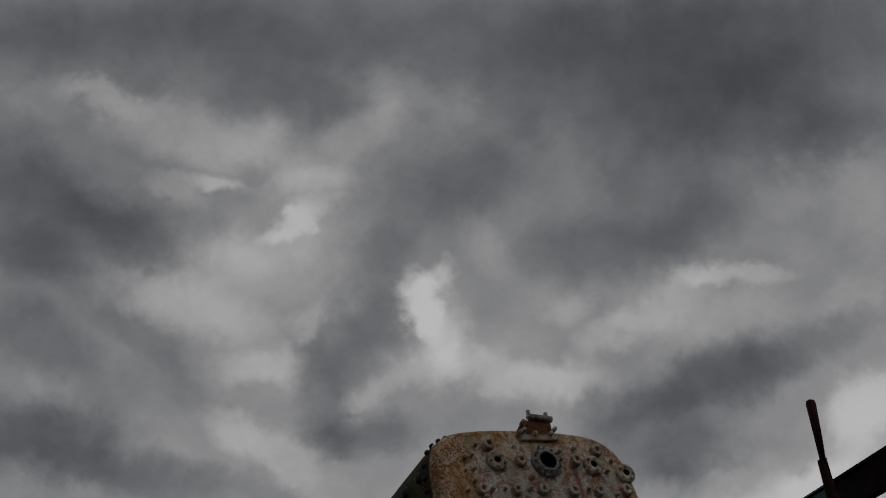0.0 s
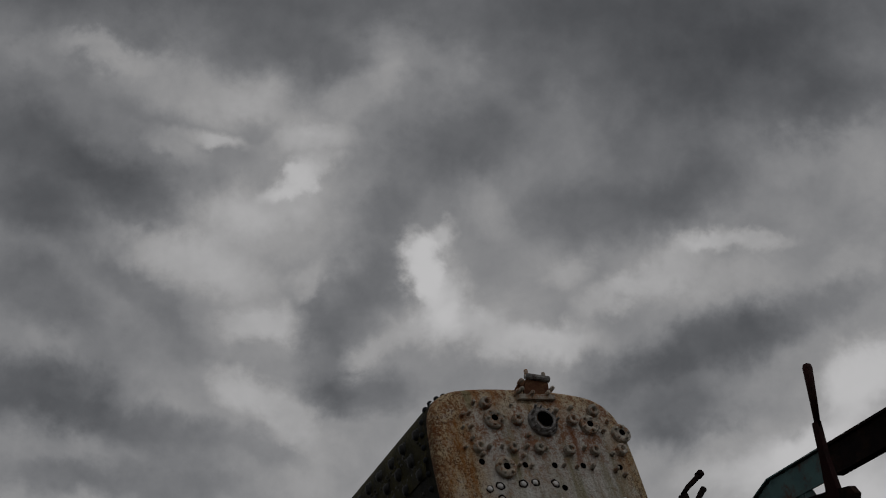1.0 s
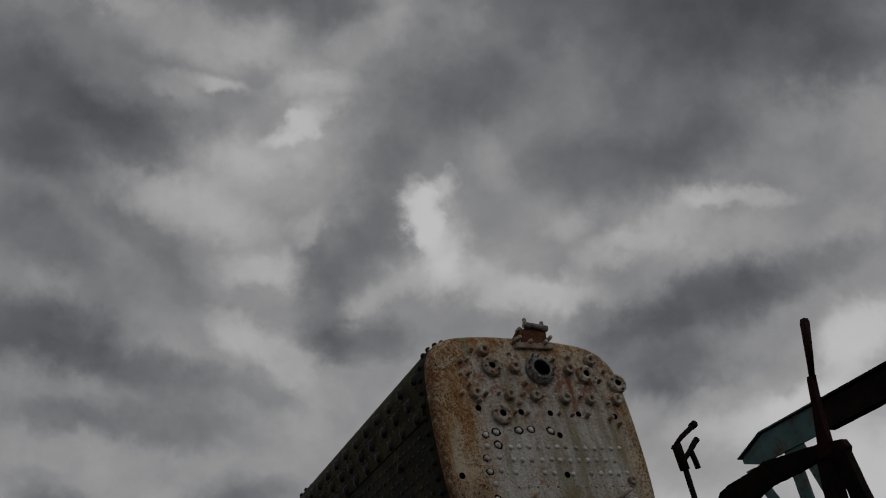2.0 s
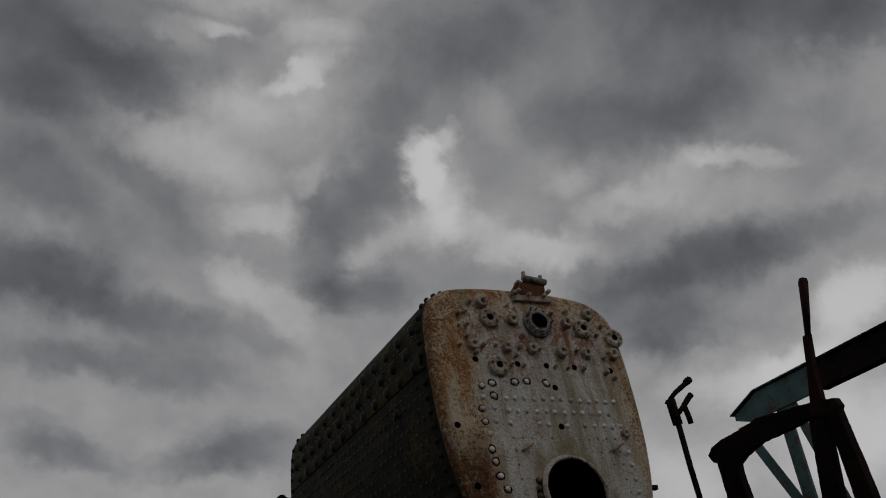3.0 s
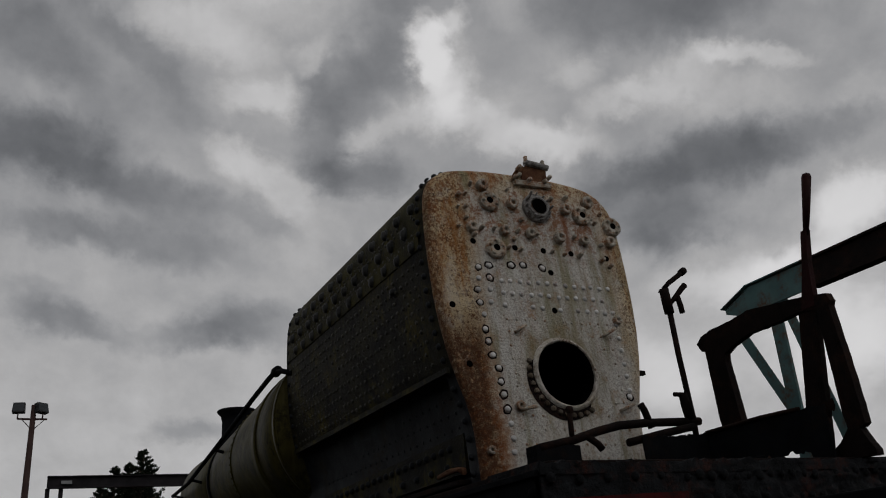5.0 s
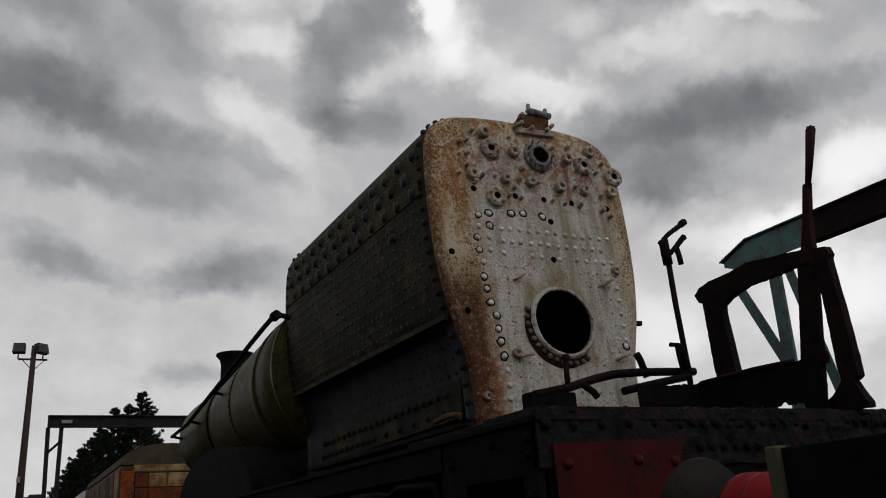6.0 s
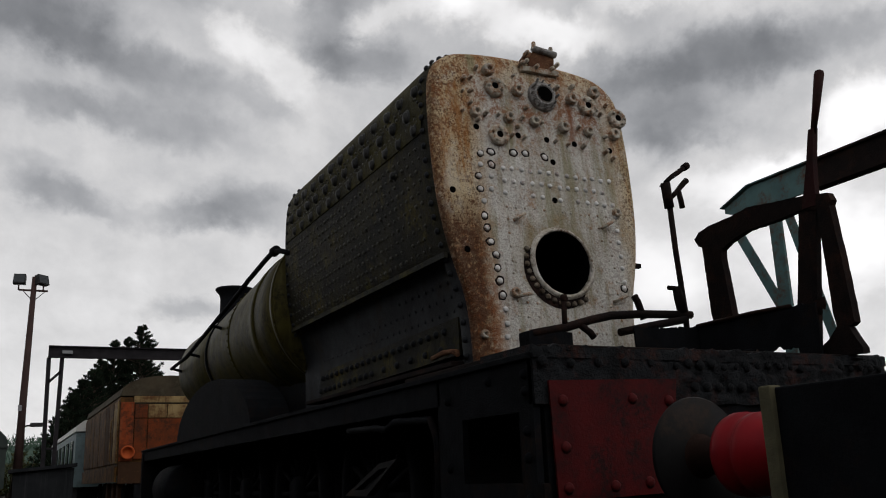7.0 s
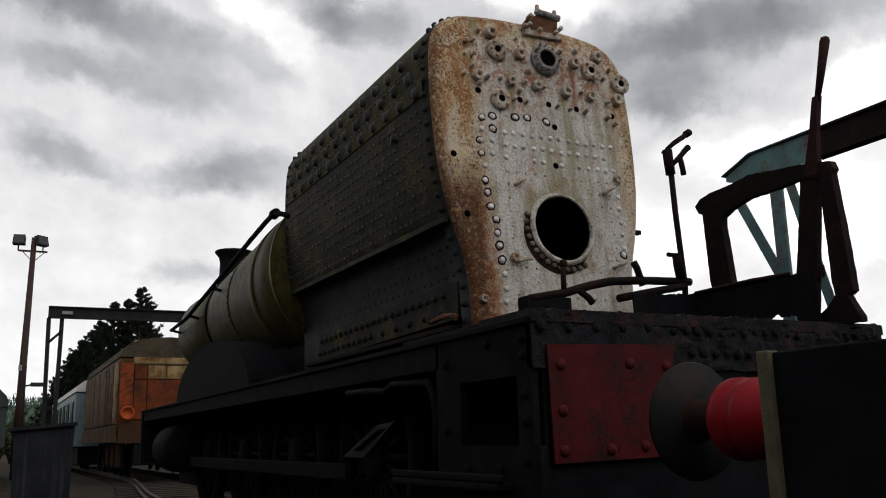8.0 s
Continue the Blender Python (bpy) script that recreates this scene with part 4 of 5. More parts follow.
add_lathe(bm, [(0.0, 9.2), (0.30, 9.2), (0.33, 9.25), (0.33, 10.25), (0.30, 10.3), (0, 10.3)], Matrix(((1, 0, 0, -0.95), (0, 0, 1, 0), (0, -1, 0, 0.85), (0, 0, 0, 1))), 32)
part("cylinder_block", bm, M_BLACK, loco)
# splasher over the leading wheel
bm = bm_new()
arc = [(7.35 + 1.98 * math.cos(a), 1.43 + 0.66 * math.sin(a)) for a in (math.pi * k / 20 for k in range(21))]
add_slab(bm, arc, 0.42, Matrix(((0, 1, 0, -1.12), (1, 0, 0, 0), (0, 0, 1, 0), (0, 0, 0, 1))))
part("splasher", bm, M_BLACK, loco, "black wheel splasher")
# black box added to close the bright gap under the barrel
bm = bm_new()
add_box(bm, (-0.42, 4.6, 1.45), (0.42, 11.6, 2.20), bevel=0.03)
part("saddle", bm, M_BLACK, loco)
# front buffer beam
bm = bm_new()
add_box(bm, (-1.22, 11.72, 0.62), (1.22, 11.85, 1.42), bevel=0.01)
part("front_beam", bm, M_BLACK, loco)
# ashpan below the firebox
bm = bm_new()
add_box(bm, (-0.58, 1.9, 0.75), (0.56, 4.7, 1.60), bevel=0.02)
part("ashpan", bm, M_BLACK, loco)

# ---- rear drag box ----
bm = bm_new()
nx, nz_ = 150, 14
rows_ = []
for i in range(nz_ + 1):
    z = 1.215 + 0.25 * i / nz_
    row = []
    for k in range(nx + 1):
        x = -1.20 + 2.40 * k / nx
        calm = 0.15 if x < -0.34 and z < 1.36 else (0.5 if x < -0.4 else 1.0)
        h = noise.noise((x * 7, z * 9, 1)) * 0.012 + noise.noise((x * 22, z * 24, 5)) * 0.009 + max(0, noise.noise((x * 12, z * 40, 9))) * 0.014
        row.append(bm.verts.new((x, -0.018 - calm * 1.7 * h, z + calm * 0.012 * noise.noise((x * 10, z * 3, 7)))))
    rows_.append(row)
for a, b in zip(rows_, rows_[1:]):
    for k in range(nx):
        bm.faces.new((a[k], a[k + 1], b[k + 1], b[k])).smooth = True
add_box(bm, (-1.20, -0.002, 1.22), (1.20, 0.03, 1.455))
beam = part("drag_beam", bm, M_FLOOR, loco, "black crusted riveted rear drag beam")
# plate below the crusted beam, in a darker material
bm = bm_new()
add_box(bm, (-1.14, 0.0, 0.55), (1.14, 0.03, 1.219))
part("lower_beam", bm, M_BLACK, loco, "black lower drag plate, darker than the beam above")
bm = bm_new()
add_slab(bm, [(-1.13, 1.322), (-0.378, 1.338), (-0.40, 1.20), (-0.40, 0.80), (-1.115, 0.785)], -0.012, Matrix.Translation((0, -0.0225, 0)))
red = part("red_plate", bm, M_RED, loco, "faded red painted riveted beam plate")
bm = bm_new()
add_lathe(bm, [(0.028, 0), (0.025, 0.007), (0.016, 0.013), (0, 0.015)], seg=12)
RIVET_RED = mesh_of("rivet", bm, M_RED)
for x, z in ((-1.06, 1.23), (-1.06, 1.02), (-1.06, 0.84), (-0.66, 1.24), (-0.44, 1.23), (-0.60, 0.85), (-0.80, 0.84)):
    piece("rivet", RIVET_RED, red, facing((x, -0.0343, z), (0, -1, 0)))
for k in range(30):
    x = -1.15 + k * 0.079
    z = 1.41 + rnd.uniform(-0.01, 0.01)
    if k % 2 == 0 or x > -0.35:
        piece("rivet", RIVET_CRUST, beam, facing((x, -0.02, z), (0, -1, 0)) @ Matrix.Scale(rnd.uniform(0.7, 1.1), 4))
    if x > -0.35:
        piece("rivet", RIVET_CRUST, beam, facing((x + 0.03, -0.02, 1.30), (0, -1, 0)) @ Matrix.Scale(rnd.uniform(0.7, 1.1), 4))
# rough scale along the upper edge of the beam
bm = bm_new()
xs = [-1.2 + 2.4 * k / 200 for k in range(201)]
low, high = [(x, 1.43) for x in xs], [(x, 1.484 + 0.026 * noise.noise((x * 9, 1, 0)) + 0.016 * noise.noise((x * 33, 6, 0)) + 0.02 * max(0, noise.noise((x * 2.3, 4, 0)))) for x in reversed(xs)]
add_slab(bm, low + high, 0.5, Matrix.Translation((0, -0.024, 0)))
part("scale_crust", bm, M_FLOOR, loco)
# cab floor
bm = bm_new()
add_box(bm, (-1.12, 0.03, 1.456), (1.17, 1.60, 1.50), bevel=0.006)
part("cab_floor", bm, M_RUSTY, loco, "rusted plate cab floor")

# ---- cab remains ----
def slab_y(bm, pts_xz, y0, y1):
    add_slab(bm, pts_xz, y1 - y0, Matrix.Translation((0, y0, 0)))


SIDE = Matrix(((0, 1, 0, 0), (1, 0, 0, 0), (0, 0, 1, 0), (0, 0, 0, 1)))


def slab_x(bm, pts_yz, x0, x1):
    add_slab(bm, pts_yz, x1 - x0, Matrix.Translation((x0, 0, 0)) @ SIDE)


def rough(points, amp=0.005, step=0.03, seed=0):
    """An outline with its edges eaten by rust."""
    out = []
    for k, (a, b) in enumerate(zip(points, points[1:] + points[:1])):
        n = max(1, int(math.dist(a, b) / step))
        for i in range(n):
            p = (a[0] + (b[0] - a[0]) * i / n, a[1] + (b[1] - a[1]) * i / n)
            out.append((p[0] + amp * noise.noise((p[0] * 31, p[1] * 31, seed)), p[1] + amp * noise.noise((p[0] * 31, p[1] * 31, seed + 9))))
    return out


# pedestal: hooped bar on two legs at the edge of the floor
bm = bm_new()
slab_x(bm, rough([(1.11, 2.45), (1.06, 2.49), (0.96, 2.51), (0.75, 2.52), (0.60, 2.54), (0.28, 2.50), (0.11, 2.48), (-0.03, 2.45), (-0.05, 2.40), (-0.01, 2.35), (0.12, 2.39), (0.20, 2.40), (0.38, 2.39), (0.62, 2.39), (0.79, 2.35), (0.86, 2.32), (1.08, 2.39)], 0.005), 0.92, 0.97)
hoop = part("reverser_frame", bm, M_RUSTY, loco, "heavy rusted hooped frame of the reversing gear")
for pts in ([(1.04, 2.39), (0.86, 2.34), (0.87, 2.26), (0.83, 1.87), (0.81, 1.75), (0.99, 1.78), (1.02, 1.90)],
            [(0.06, 2.43), (-0.03, 2.40), (-0.06, 2.05), (-0.08, 1.75), (-0.08, 1.67), (-0.05, 1.65), (0.04, 1.66), (0.05, 1.74)],
            [(0.04, 1.66), (-0.04, 1.65), (-0.08, 1.57), (-0.11, 1.52), (-0.11, 1.49), (0.19, 1.49), (0.19, 1.55), (0.11, 1.59)]):
    bm = bm_new()
    slab_x(bm, rough(pts, 0.004, seed=3), 0.915, 0.97)
    part("frame_leg", bm, M_RUSTY, hoop)
bm = bm_new()
add_box(bm, (0.925, -0.03, 1.64), (0.975, 0.03, 1.68), bevel=0.006)
part("leg_pin", bm, M_RUSTY, hoop)
bm = bm_new()
slab_x(bm, rough([(0.19, 2.47), (0.07, 2.43), (0.12, 2.09), (0.17, 1.76), (0.20, 1.56), (0.35, 1.58), (0.31, 1.82)], 0.004, seed=5), 0.93, 0.972)
part("quadrant_post", bm, M_RUSTY, hoop)
bm = bm_new()
slab_x(bm, [(0.165, 2.40), (0.06, 2.40), (0.038, 2.66), (0.0, 2.86), (-0.005, 2.87), (0.036, 2.87), (0.045, 2.84), (0.088, 2.66)], 0.915, 0.955)
add_tube(bm, [(0.935, 0.02, 2.84), (0.935, -0.03, 3.0), (0.935, -0.085, 3.19)], 0.017, 12, r_end=0.030)
add_lathe(bm, [(0.030, 0), (0.024, 0.02), (0, 0.03)], facing((0.935, -0.085, 3.19), (0, -0.25, 1)), 12)
part("reversing_lever", bm, M_LEVER, hoop, "tall rusted reversing lever")
# low sill of torn plate with ragged edges
def ragged(x, amp, seed):
    return amp * (noise.noise((x * 14, seed, 0)) + 0.6 * noise.noise((x * 41, seed, 3)))


bm = bm_new()
top = [(0.31 + 0.71 * k / 40, 1.805 + 0.045 * (k / 40) ** 2 + ragged(k / 40, 0.022, 1)) for k in range(41)]
slab_y(bm, [(1.02, 1.50), (0.33, 1.50)] + top, 1.10, 1.115)
part("torn_plate", bm, M_BLACK, loco)
bm = bm_new()
top = [(1.10 - 0.98 * k / 60, 1.828 - 0.012 * (k / 60) ** 3 + ragged(k / 60, 0.012, 2)) for k in range(61)]
low = [(0.12 + 0.98 * k / 60, (1.58 + ragged(k / 60, 0.03, 5)) if 9 < k < 24 else 1.49) for k in range(61)]
slab_x(bm, top + low, 0.86, 0.875)
sheet = part("torn_plate", bm, M_BLACK, loco, "torn rust-black sheet of the cab side")
bm = bm_new()
add_tube(bm, [(0.85, 1.10, 1.832), (0.85, 0.6, 1.835), (0.86, 0.30, 1.826)], 0.013, 6)
part("sheet_rim", bm, M_SHANK, sheet)
bm = bm_new()
slab_x(bm, [(0.17, 1.83), (0.085, 1.845), (0.08, 1.80), (0.095, 1.77), (0.11, 1.785), (0.12, 1.74), (0.17, 1.76)], 0.90, 0.91)
part("torn_flap", bm, M_RUSTY, sheet)
bm = bm_new()
slab_y(bm, rough([(-0.455, 1.49), (-0.45, 1.765), (-0.30, 1.775), (-0.125, 1.765), (-0.12, 1.49)], 0.008), 1.18, 1.30)
part("floor_box", bm, M_BLACK, loco)
bm = bm_new()
add_tube(bm, [(-0.42, 1.2, 1.75), (-0.16, 1.2, 1.80), (0.05, 1.2, 1.86), (0.21, 1.2, 1.895), (0.45, 1.2, 1.915), (0.90, 1.2, 1.93)], 0.028, 8)
part("bent_bar", bm, M_RUSTY, loco)
bm = bm_new()
add_tube(bm, [(0.23, 1.15, 1.775), (0.5, 1.15, 1.83), (0.80, 1.15, 1.885)], 0.026, 8)
part("bent_bar", bm, M_RUSTY, loco)
bm = bm_new()
add_tube(bm, [(-0.165, 1.2, 1.79), (-0.16, 1.2, 1.98)], 0.018, 8)
add_lathe(bm, [(0.02, 0), (0.028, 0.02), (0.02, 0.045), (0, 0.05)], facing((-0.158, 1.2, 1.97), (0, 0, 1)), 10)
part("short_lever", bm, M_RUSTY, loco)
bm = bm_new()
add_tube(bm, [(-0.06, 1.2, 1.83), (0.02, 1.19, 1.775), (0.05, 1.19, 1.74)], 0.024, 8)
part("elbow", bm, M_RUSTY, loco)
bm = bm_new()
add_tube(bm, [(0.48, 1.2, 1.88), (0.44, 1.2, 2.0), (0.415, 1.2, 2.04)], 0.024, 8)
part("short_lever", bm, M_RUSTY, loco)
# scraps of torn plate on the cab floor
rs = random.Random(31)
for k in range(16):
    x, y = 0.32 + 0.052 * k + rs.uniform(-0.02, 0.02), rs.uniform(0.06, 0.85)
    w, h = rs.uniform(0.03, 0.10), rs.uniform(0.02, 0.07)
    n = rs.randint(6, 9)
    ring = [(w * rs.uniform(0.55, 1.1) * math.cos(2 * math.pi * i / n), max(-0.004, h * rs.uniform(0.4, 1.2) * math.sin(2 * math.pi * i / n))) for i in range(n)]
    bm = bm_new()
    add_slab(bm, ring, 0.006, pose(x, y, 1.503, rs.uniform(-25, 25), rs.uniform(-15, 15), rs.uniform(-50, 50)))
    part("plate_scrap", bm, rs.choice((M_RUSTY, M_BLACK, M_SHANK)), loco)
# column pipe with drain cocks
bm = bm_new()
add_tube(bm, [(0.85, 1.2, 1.48), (0.848, 1.2, 1.97), (0.82, 1.2, 2.40), (0.808, 1.2, 2.76)], 0.021, 10)
column = part("column_pipe", bm, M_RUSTY, loco, "slim rusted column pipe with valve handles")
bm = bm_new()
add_tube(bm, [(0.805, 1.2, 2.70), (0.795, 1.2, 2.80), (0.79, 1.2, 2.88)], 0.036, 10)
add_tube(bm, [(0.79, 1.2, 2.885), (0.85, 1.2, 2.935), (0.95, 1.2, 3.0), (0.975, 1.2, 3.02)], 0.017, 8, r_end=0.021)
add_tube(bm, [(0.975, 1.2, 3.02), (1.015, 1.2, 3.045)], 0.027, 8)
part("valve_head", bm, M_RUSTY, column)
bm = bm_new()
add_tube(bm, [(0.82, 1.2, 2.77), (0.89, 1.2, 2.83), (0.965, 1.2, 2.905), (0.99, 1.2, 2.925)], 0.018, 8, r_end=0.024)
add_tube(bm, [(0.905, 1.2, 2.83), (0.92, 1.2, 2.76), (0.925, 1.2, 2.71)], 0.02, 8)
add_tube(bm, [(0.74, 1.2, 2.855), (0.79, 1.2, 2.85)], 0.008, 6)
part("valve_handle", bm, M_RUSTY, column)
bm = bm_new()
add_tube(bm, [(0.82, 1.19, 1.94), (0.795, 1.19, 2.05), (0.785, 1.19, 2.12)], 0.04, 10, r_end=0.03)
add_tube(bm, [(0.71, 1.19, 2.11), (0.79, 1.19, 2.11)], 0.016, 8)
part("drain_cock", bm, M_RUSTY, column)

# ---- wagon with a buffer behind the locomotive ----
wagon = thing("flat_wagon", "low black wagon with a timber corner post and red buffer", "wagon")
bm = bm_new()
add_box(bm, (-1.30, -8.0, 0.35), (1.30, -1.49, 1.142), bevel=0.006)
body = part("body", bm, M_BLACK, wagon, "black wagon side")
bm = bm_new()
add_box(bm, (-1.322, -1.508, 0.30), (-1.27, -1.462, 1.148), bevel=0.006)
part("corner_post", bm, M_WOOD, wagon, "weathered pale timber post")
for s in (-1, 1):
    ax = facing((s * 0.865, 0, 0.955), (0, 1, 0))
    bm = bm_new()
    add_lathe(bm, [(0, -0.64), (0.16, -0.645), (0.225, -0.665), (0.235, -0.675), (0.228, -0.688), (0.08, -0.692), (0, -0.692)], ax, 48)
    head = part("buffer_head", bm, M_HEAD, wagon, "dark steel buffer head")
    bm = bm_new()
    add_lathe(bm, [(0.09, -0.69), (0.072, -0.71), (0.07, -0.98)], ax, 28)
    part("buffer_shank", bm, M_SHANK, wagon, "rust-brown buffer shank")
    bm = bm_new()
    add_lathe(bm, [(0.075, -0.885), (0.125, -0.885), (0.148, -0.895), (0.155, -0.915), (0.155, -0.955), (0.143, -0.965), (0.139, -0.98), (0.143, -0.995), (0.150, -1.005), (0.150, -1.035), (0.139, -1.05), (0.137, -1.40), (0.16, -1.45), (0.18, -1.47), (0.18, -1.49)], ax, 40)
    housing = part("buffer_housing", bm, M_BUFFER, wagon, "bright red buffer housing")
    bm = bm_new()
    add_box(bm, (s * 0.865 - 0.03, -1.46, 1.088), (s * 0.865 + 0.03, -1.10, 1.105), bevel=0.004)
    part("rib", bm, M_BUFFER, housing)
ROLLING_WHEEL = small("wheel", lambda b: add_lathe(b, [(0, 0.06), (0.10, 0.06), (0.12, 0.02), (0.38, 0.02), (0.40, 0.06), (0.46, 0.06), (0.47, -0.06), (0, -0.06)], seg=32), M_BLACK)


def wheels(parent, xs, ys, z):
    for x in xs:
        for y in ys:
            piece("wheel", ROLLING_WHEEL, parent, facing((x, y, z), (math.copysign(1, x), 0, 0)))


wheels(wagon, (-0.75, 0.75), (-3.0, -6.4), 0.47)

# ---- overhead gantry beside the locomotive ----
crane = thing("gantry_frame", "teal painted steel gantry with rust-dark runway beam", "gantry", (4.0, 0, 0))
ZK = lambda z: 0.90 + (z - 0.92) * 7.38 / 6.38
YK = lambda y: -3.44 + (y + 3.44) * 7.38 / 6.38


def kx(bm, pts, x0, x1):
    slab_x(bm, [(YK(y), ZK(z)) for y, z in pts], x0, x1)


bm = bm_new()
kx(bm, [(1.72, 3.505), (1.72, 3.255), (-9, 3.255), (-9, 3.505)], -0.05, -0.02)
kx(bm, [(1.72, 3.52), (1.72, 3.50), (-9, 3.50), (-9, 3.52)], -0.09, 0.05)
kx(bm, [(1.72, 3.27), (1.72, 3.25), (-9, 3.25), (-9, 3.27)], -0.09, 0.05)
part("runway_beam", bm, M_RUSTY, crane, "dark rusty runway beam")
bm = bm_new()
kx(bm, [(1.72, 3.50), (2.45, 3.505), (2.80, 3.38), (2.80, 3.33), (2.60, 3.255), (1.72, 3.255)], -0.05, -0.02)
kx(bm, [(1.72, 3.525), (2.46, 3.525), (2.83, 3.395), (2.83, 3.385), (2.46, 3.513), (1.72, 3.513)], -0.09, 0.03)
part("beam_end", bm, M_TEAL, crane, "teal tapered beam end")
bm = bm_new()
kx(bm, [(2.15, 3.26), (2.285, 3.26), (2.285, -0.09), (2.15, -0.09)], -0.035, 0.0)
kx(bm, [(2.275, 3.26), (2.285, 3.26), (2.285, -0.09), (2.275, -0.09)], 0.0, 0.06)
part("column", bm, M_TEAL, crane)
for pts in ([(2.82, 3.26), (2.70, 3.26), (2.285, 2.45), (2.285, 2.22)], [(2.14, 3.26), (2.04, 3.26), (1.66, 1.8), (1.76, 1.8)]):
    bm = bm_new()
    kx(bm, pts, -0.032, -0.02)
    part("brace", bm, M_TEAL, crane)
bm = bm_new()
kx(bm, [(-8.5, 3.26), (-8.3, 3.26), (-8.3, -0.05), (-8.5, -0.05)], -0.1, 0.08)
part("column", bm, M_TEAL, crane)

# ---- ground, track ----
M_GROUND = surface("cinder_ground", (0.016, 0.012, 0.009), (0.030, 0.023, 0.018), 1.5, 0.9, rust=(0.035, 0.032, 0.02), rust_amount=0.5, rust_scale=0.7, bump=0.8, grit=14)
M_RAIL = surface("brown_rail", (0.045, 0.033, 0.026), (0.08, 0.062, 0.05), 6, 0.5, metal=0.3, bump=0.1)
M_SLEEPER = surface("old_sleeper", (0.030, 0.024, 0.019), (0.045, 0.037, 0.030), 5, 0.9, vary=0.2, bump=0.4)
bm = bm_new()
steps = [-3000, -600, -150, -60, -30, -15, -8, -4, 0, 4, 8, 15, 30, 60, 150, 600, 3000]
grid = [[bm.verts.new((x, y, -0.17 + (0.02 * noise.noise((x * 0.3, y * 0.3, 2)) if max(abs(x), abs(y)) < 61 else 0))) for x in steps] for y in steps]
for a, b in zip(grid, grid[1:]):
    for k in range(len(steps) - 1):
        bm.faces.new((a[k], a[k + 1], b[k + 1], b[k])).smooth = True
ground = new("ground", mesh_of("ground", bm, M_GROUND))
tagged(ground, "dark cinder and gravel ground of the yard", "ground", kind="structure")


def track_x(y):
    f = min(1.0, max(0.0, (y - 11.0) / 15.0))
    return 1.07 * f * f * (3 - 2 * f)


track = thing("railway_track", "rusty bullhead rails on old timber sleepers", "track", kind="structure")
for s in (-1, 1):
    bm = bm_new()
    ys = [-12 + 1.0 * k for k in range(61)]
    prev = None
    sect = [(-0.035, 0.0), (0.035, 0.0), (0.035, -0.035), (0.010, -0.05), (0.010, -0.10), (0.06, -0.125), (0.06, -0.14), (-0.06, -0.14), (-0.06, -0.125), (-0.010, -0.10), (-0.010, -0.05), (-0.035, -0.035)]
    for y in ys:
        ring = [bm.verts.new((track_x(y) + s * 0.7525 + a, y, b)) for a, b in sect]
        if prev:
            for k in range(12):
                bm.faces.new((prev[k], prev[(k + 1) % 12], ring[(k + 1) % 12], ring[k]))
        prev = ring
    part("rail", bm, M_RAIL, track)
bm = bm_new()
add_box(bm, (-1.3, -0.125, -0.19), (1.3, 0.125, -0.138), bevel=0.008)
SLEEPER = mesh_of("sleeper", bm, M_SLEEPER)
for k in range(70):
    y = -11.8 + 0.84 * k
    piece("sleeper", SLEEPER, track, pose(track_x(y), y, 0, 0, 0, rnd.uniform(-1, 1)))

# ---- things in the yard ----
M_BIN = surface("dark_galvanised_bin", (0.015, 0.0165, 0.019), (0.027, 0.029, 0.032), 3, 0.6, streak=(0.055, 0.057, 0.06), bump=0.1)
bin_ = thing("steel_bin", "dark grey steel bin with an overhanging lid on the ground", "bin", (-2.80, 8.75, -0.17), -2)
bm = bm_new()
add_slab(bm, [(-0.315, 0.0), (0.315, 0.0), (0.345, 1.33), (-0.345, 1.29)], 0.7)
part("body", bm, M_BIN, bin_)
bm = bm_new()
add_slab(bm, [(-0.40, 1.285), (0.375, 1.345), (0.375, 1.385), (-0.40, 1.325)], 0.80, Matrix.Translation((0, -0.05, 0)))
part("lid", bm, M_BIN, bin_)

M_POST = surface("red_brown_post", (0.040, 0.024, 0.022), (0.062, 0.038, 0.034), 2, 0.6, bump=0.1)
M_LAMP = surface("lamp_casing", (0.025, 0.025, 0.025), (0.04, 0.04, 0.04), 5, 0.5, bump=0)
M_GLASS = surface("dull_lamp_glass", (0.07, 0.075, 0.08), (0.05, 0.055, 0.06), 2, 0.25, bump=0)
mast = thing("floodlight_mast", "tall brown mast with two floodlights and a small side lamp", "light mast", (-2.54, 31.5, -0.17))
bm = bm_new()
add_tube(bm, [(-0.03, 0, 0), (-0.02, 0, 4), (0.05, 0, 8.62)], 0.17, 12, r_end=0.09)
part("pole", bm, M_POST, mast)
bm = bm_new()
add_box(bm, (-0.45, -0.05, 8.08), (0.52, 0.03, 8.14))
add_tube(bm, [(-0.30, -0.02, 8.08), (0.0, -0.02, 7.75)], 0.015, 6)
add_tube(bm, [(0.42, -0.02, 8.08), (0.1, -0.02, 7.75)], 0.015, 6)
part("crossarm", bm, M_POST, mast)
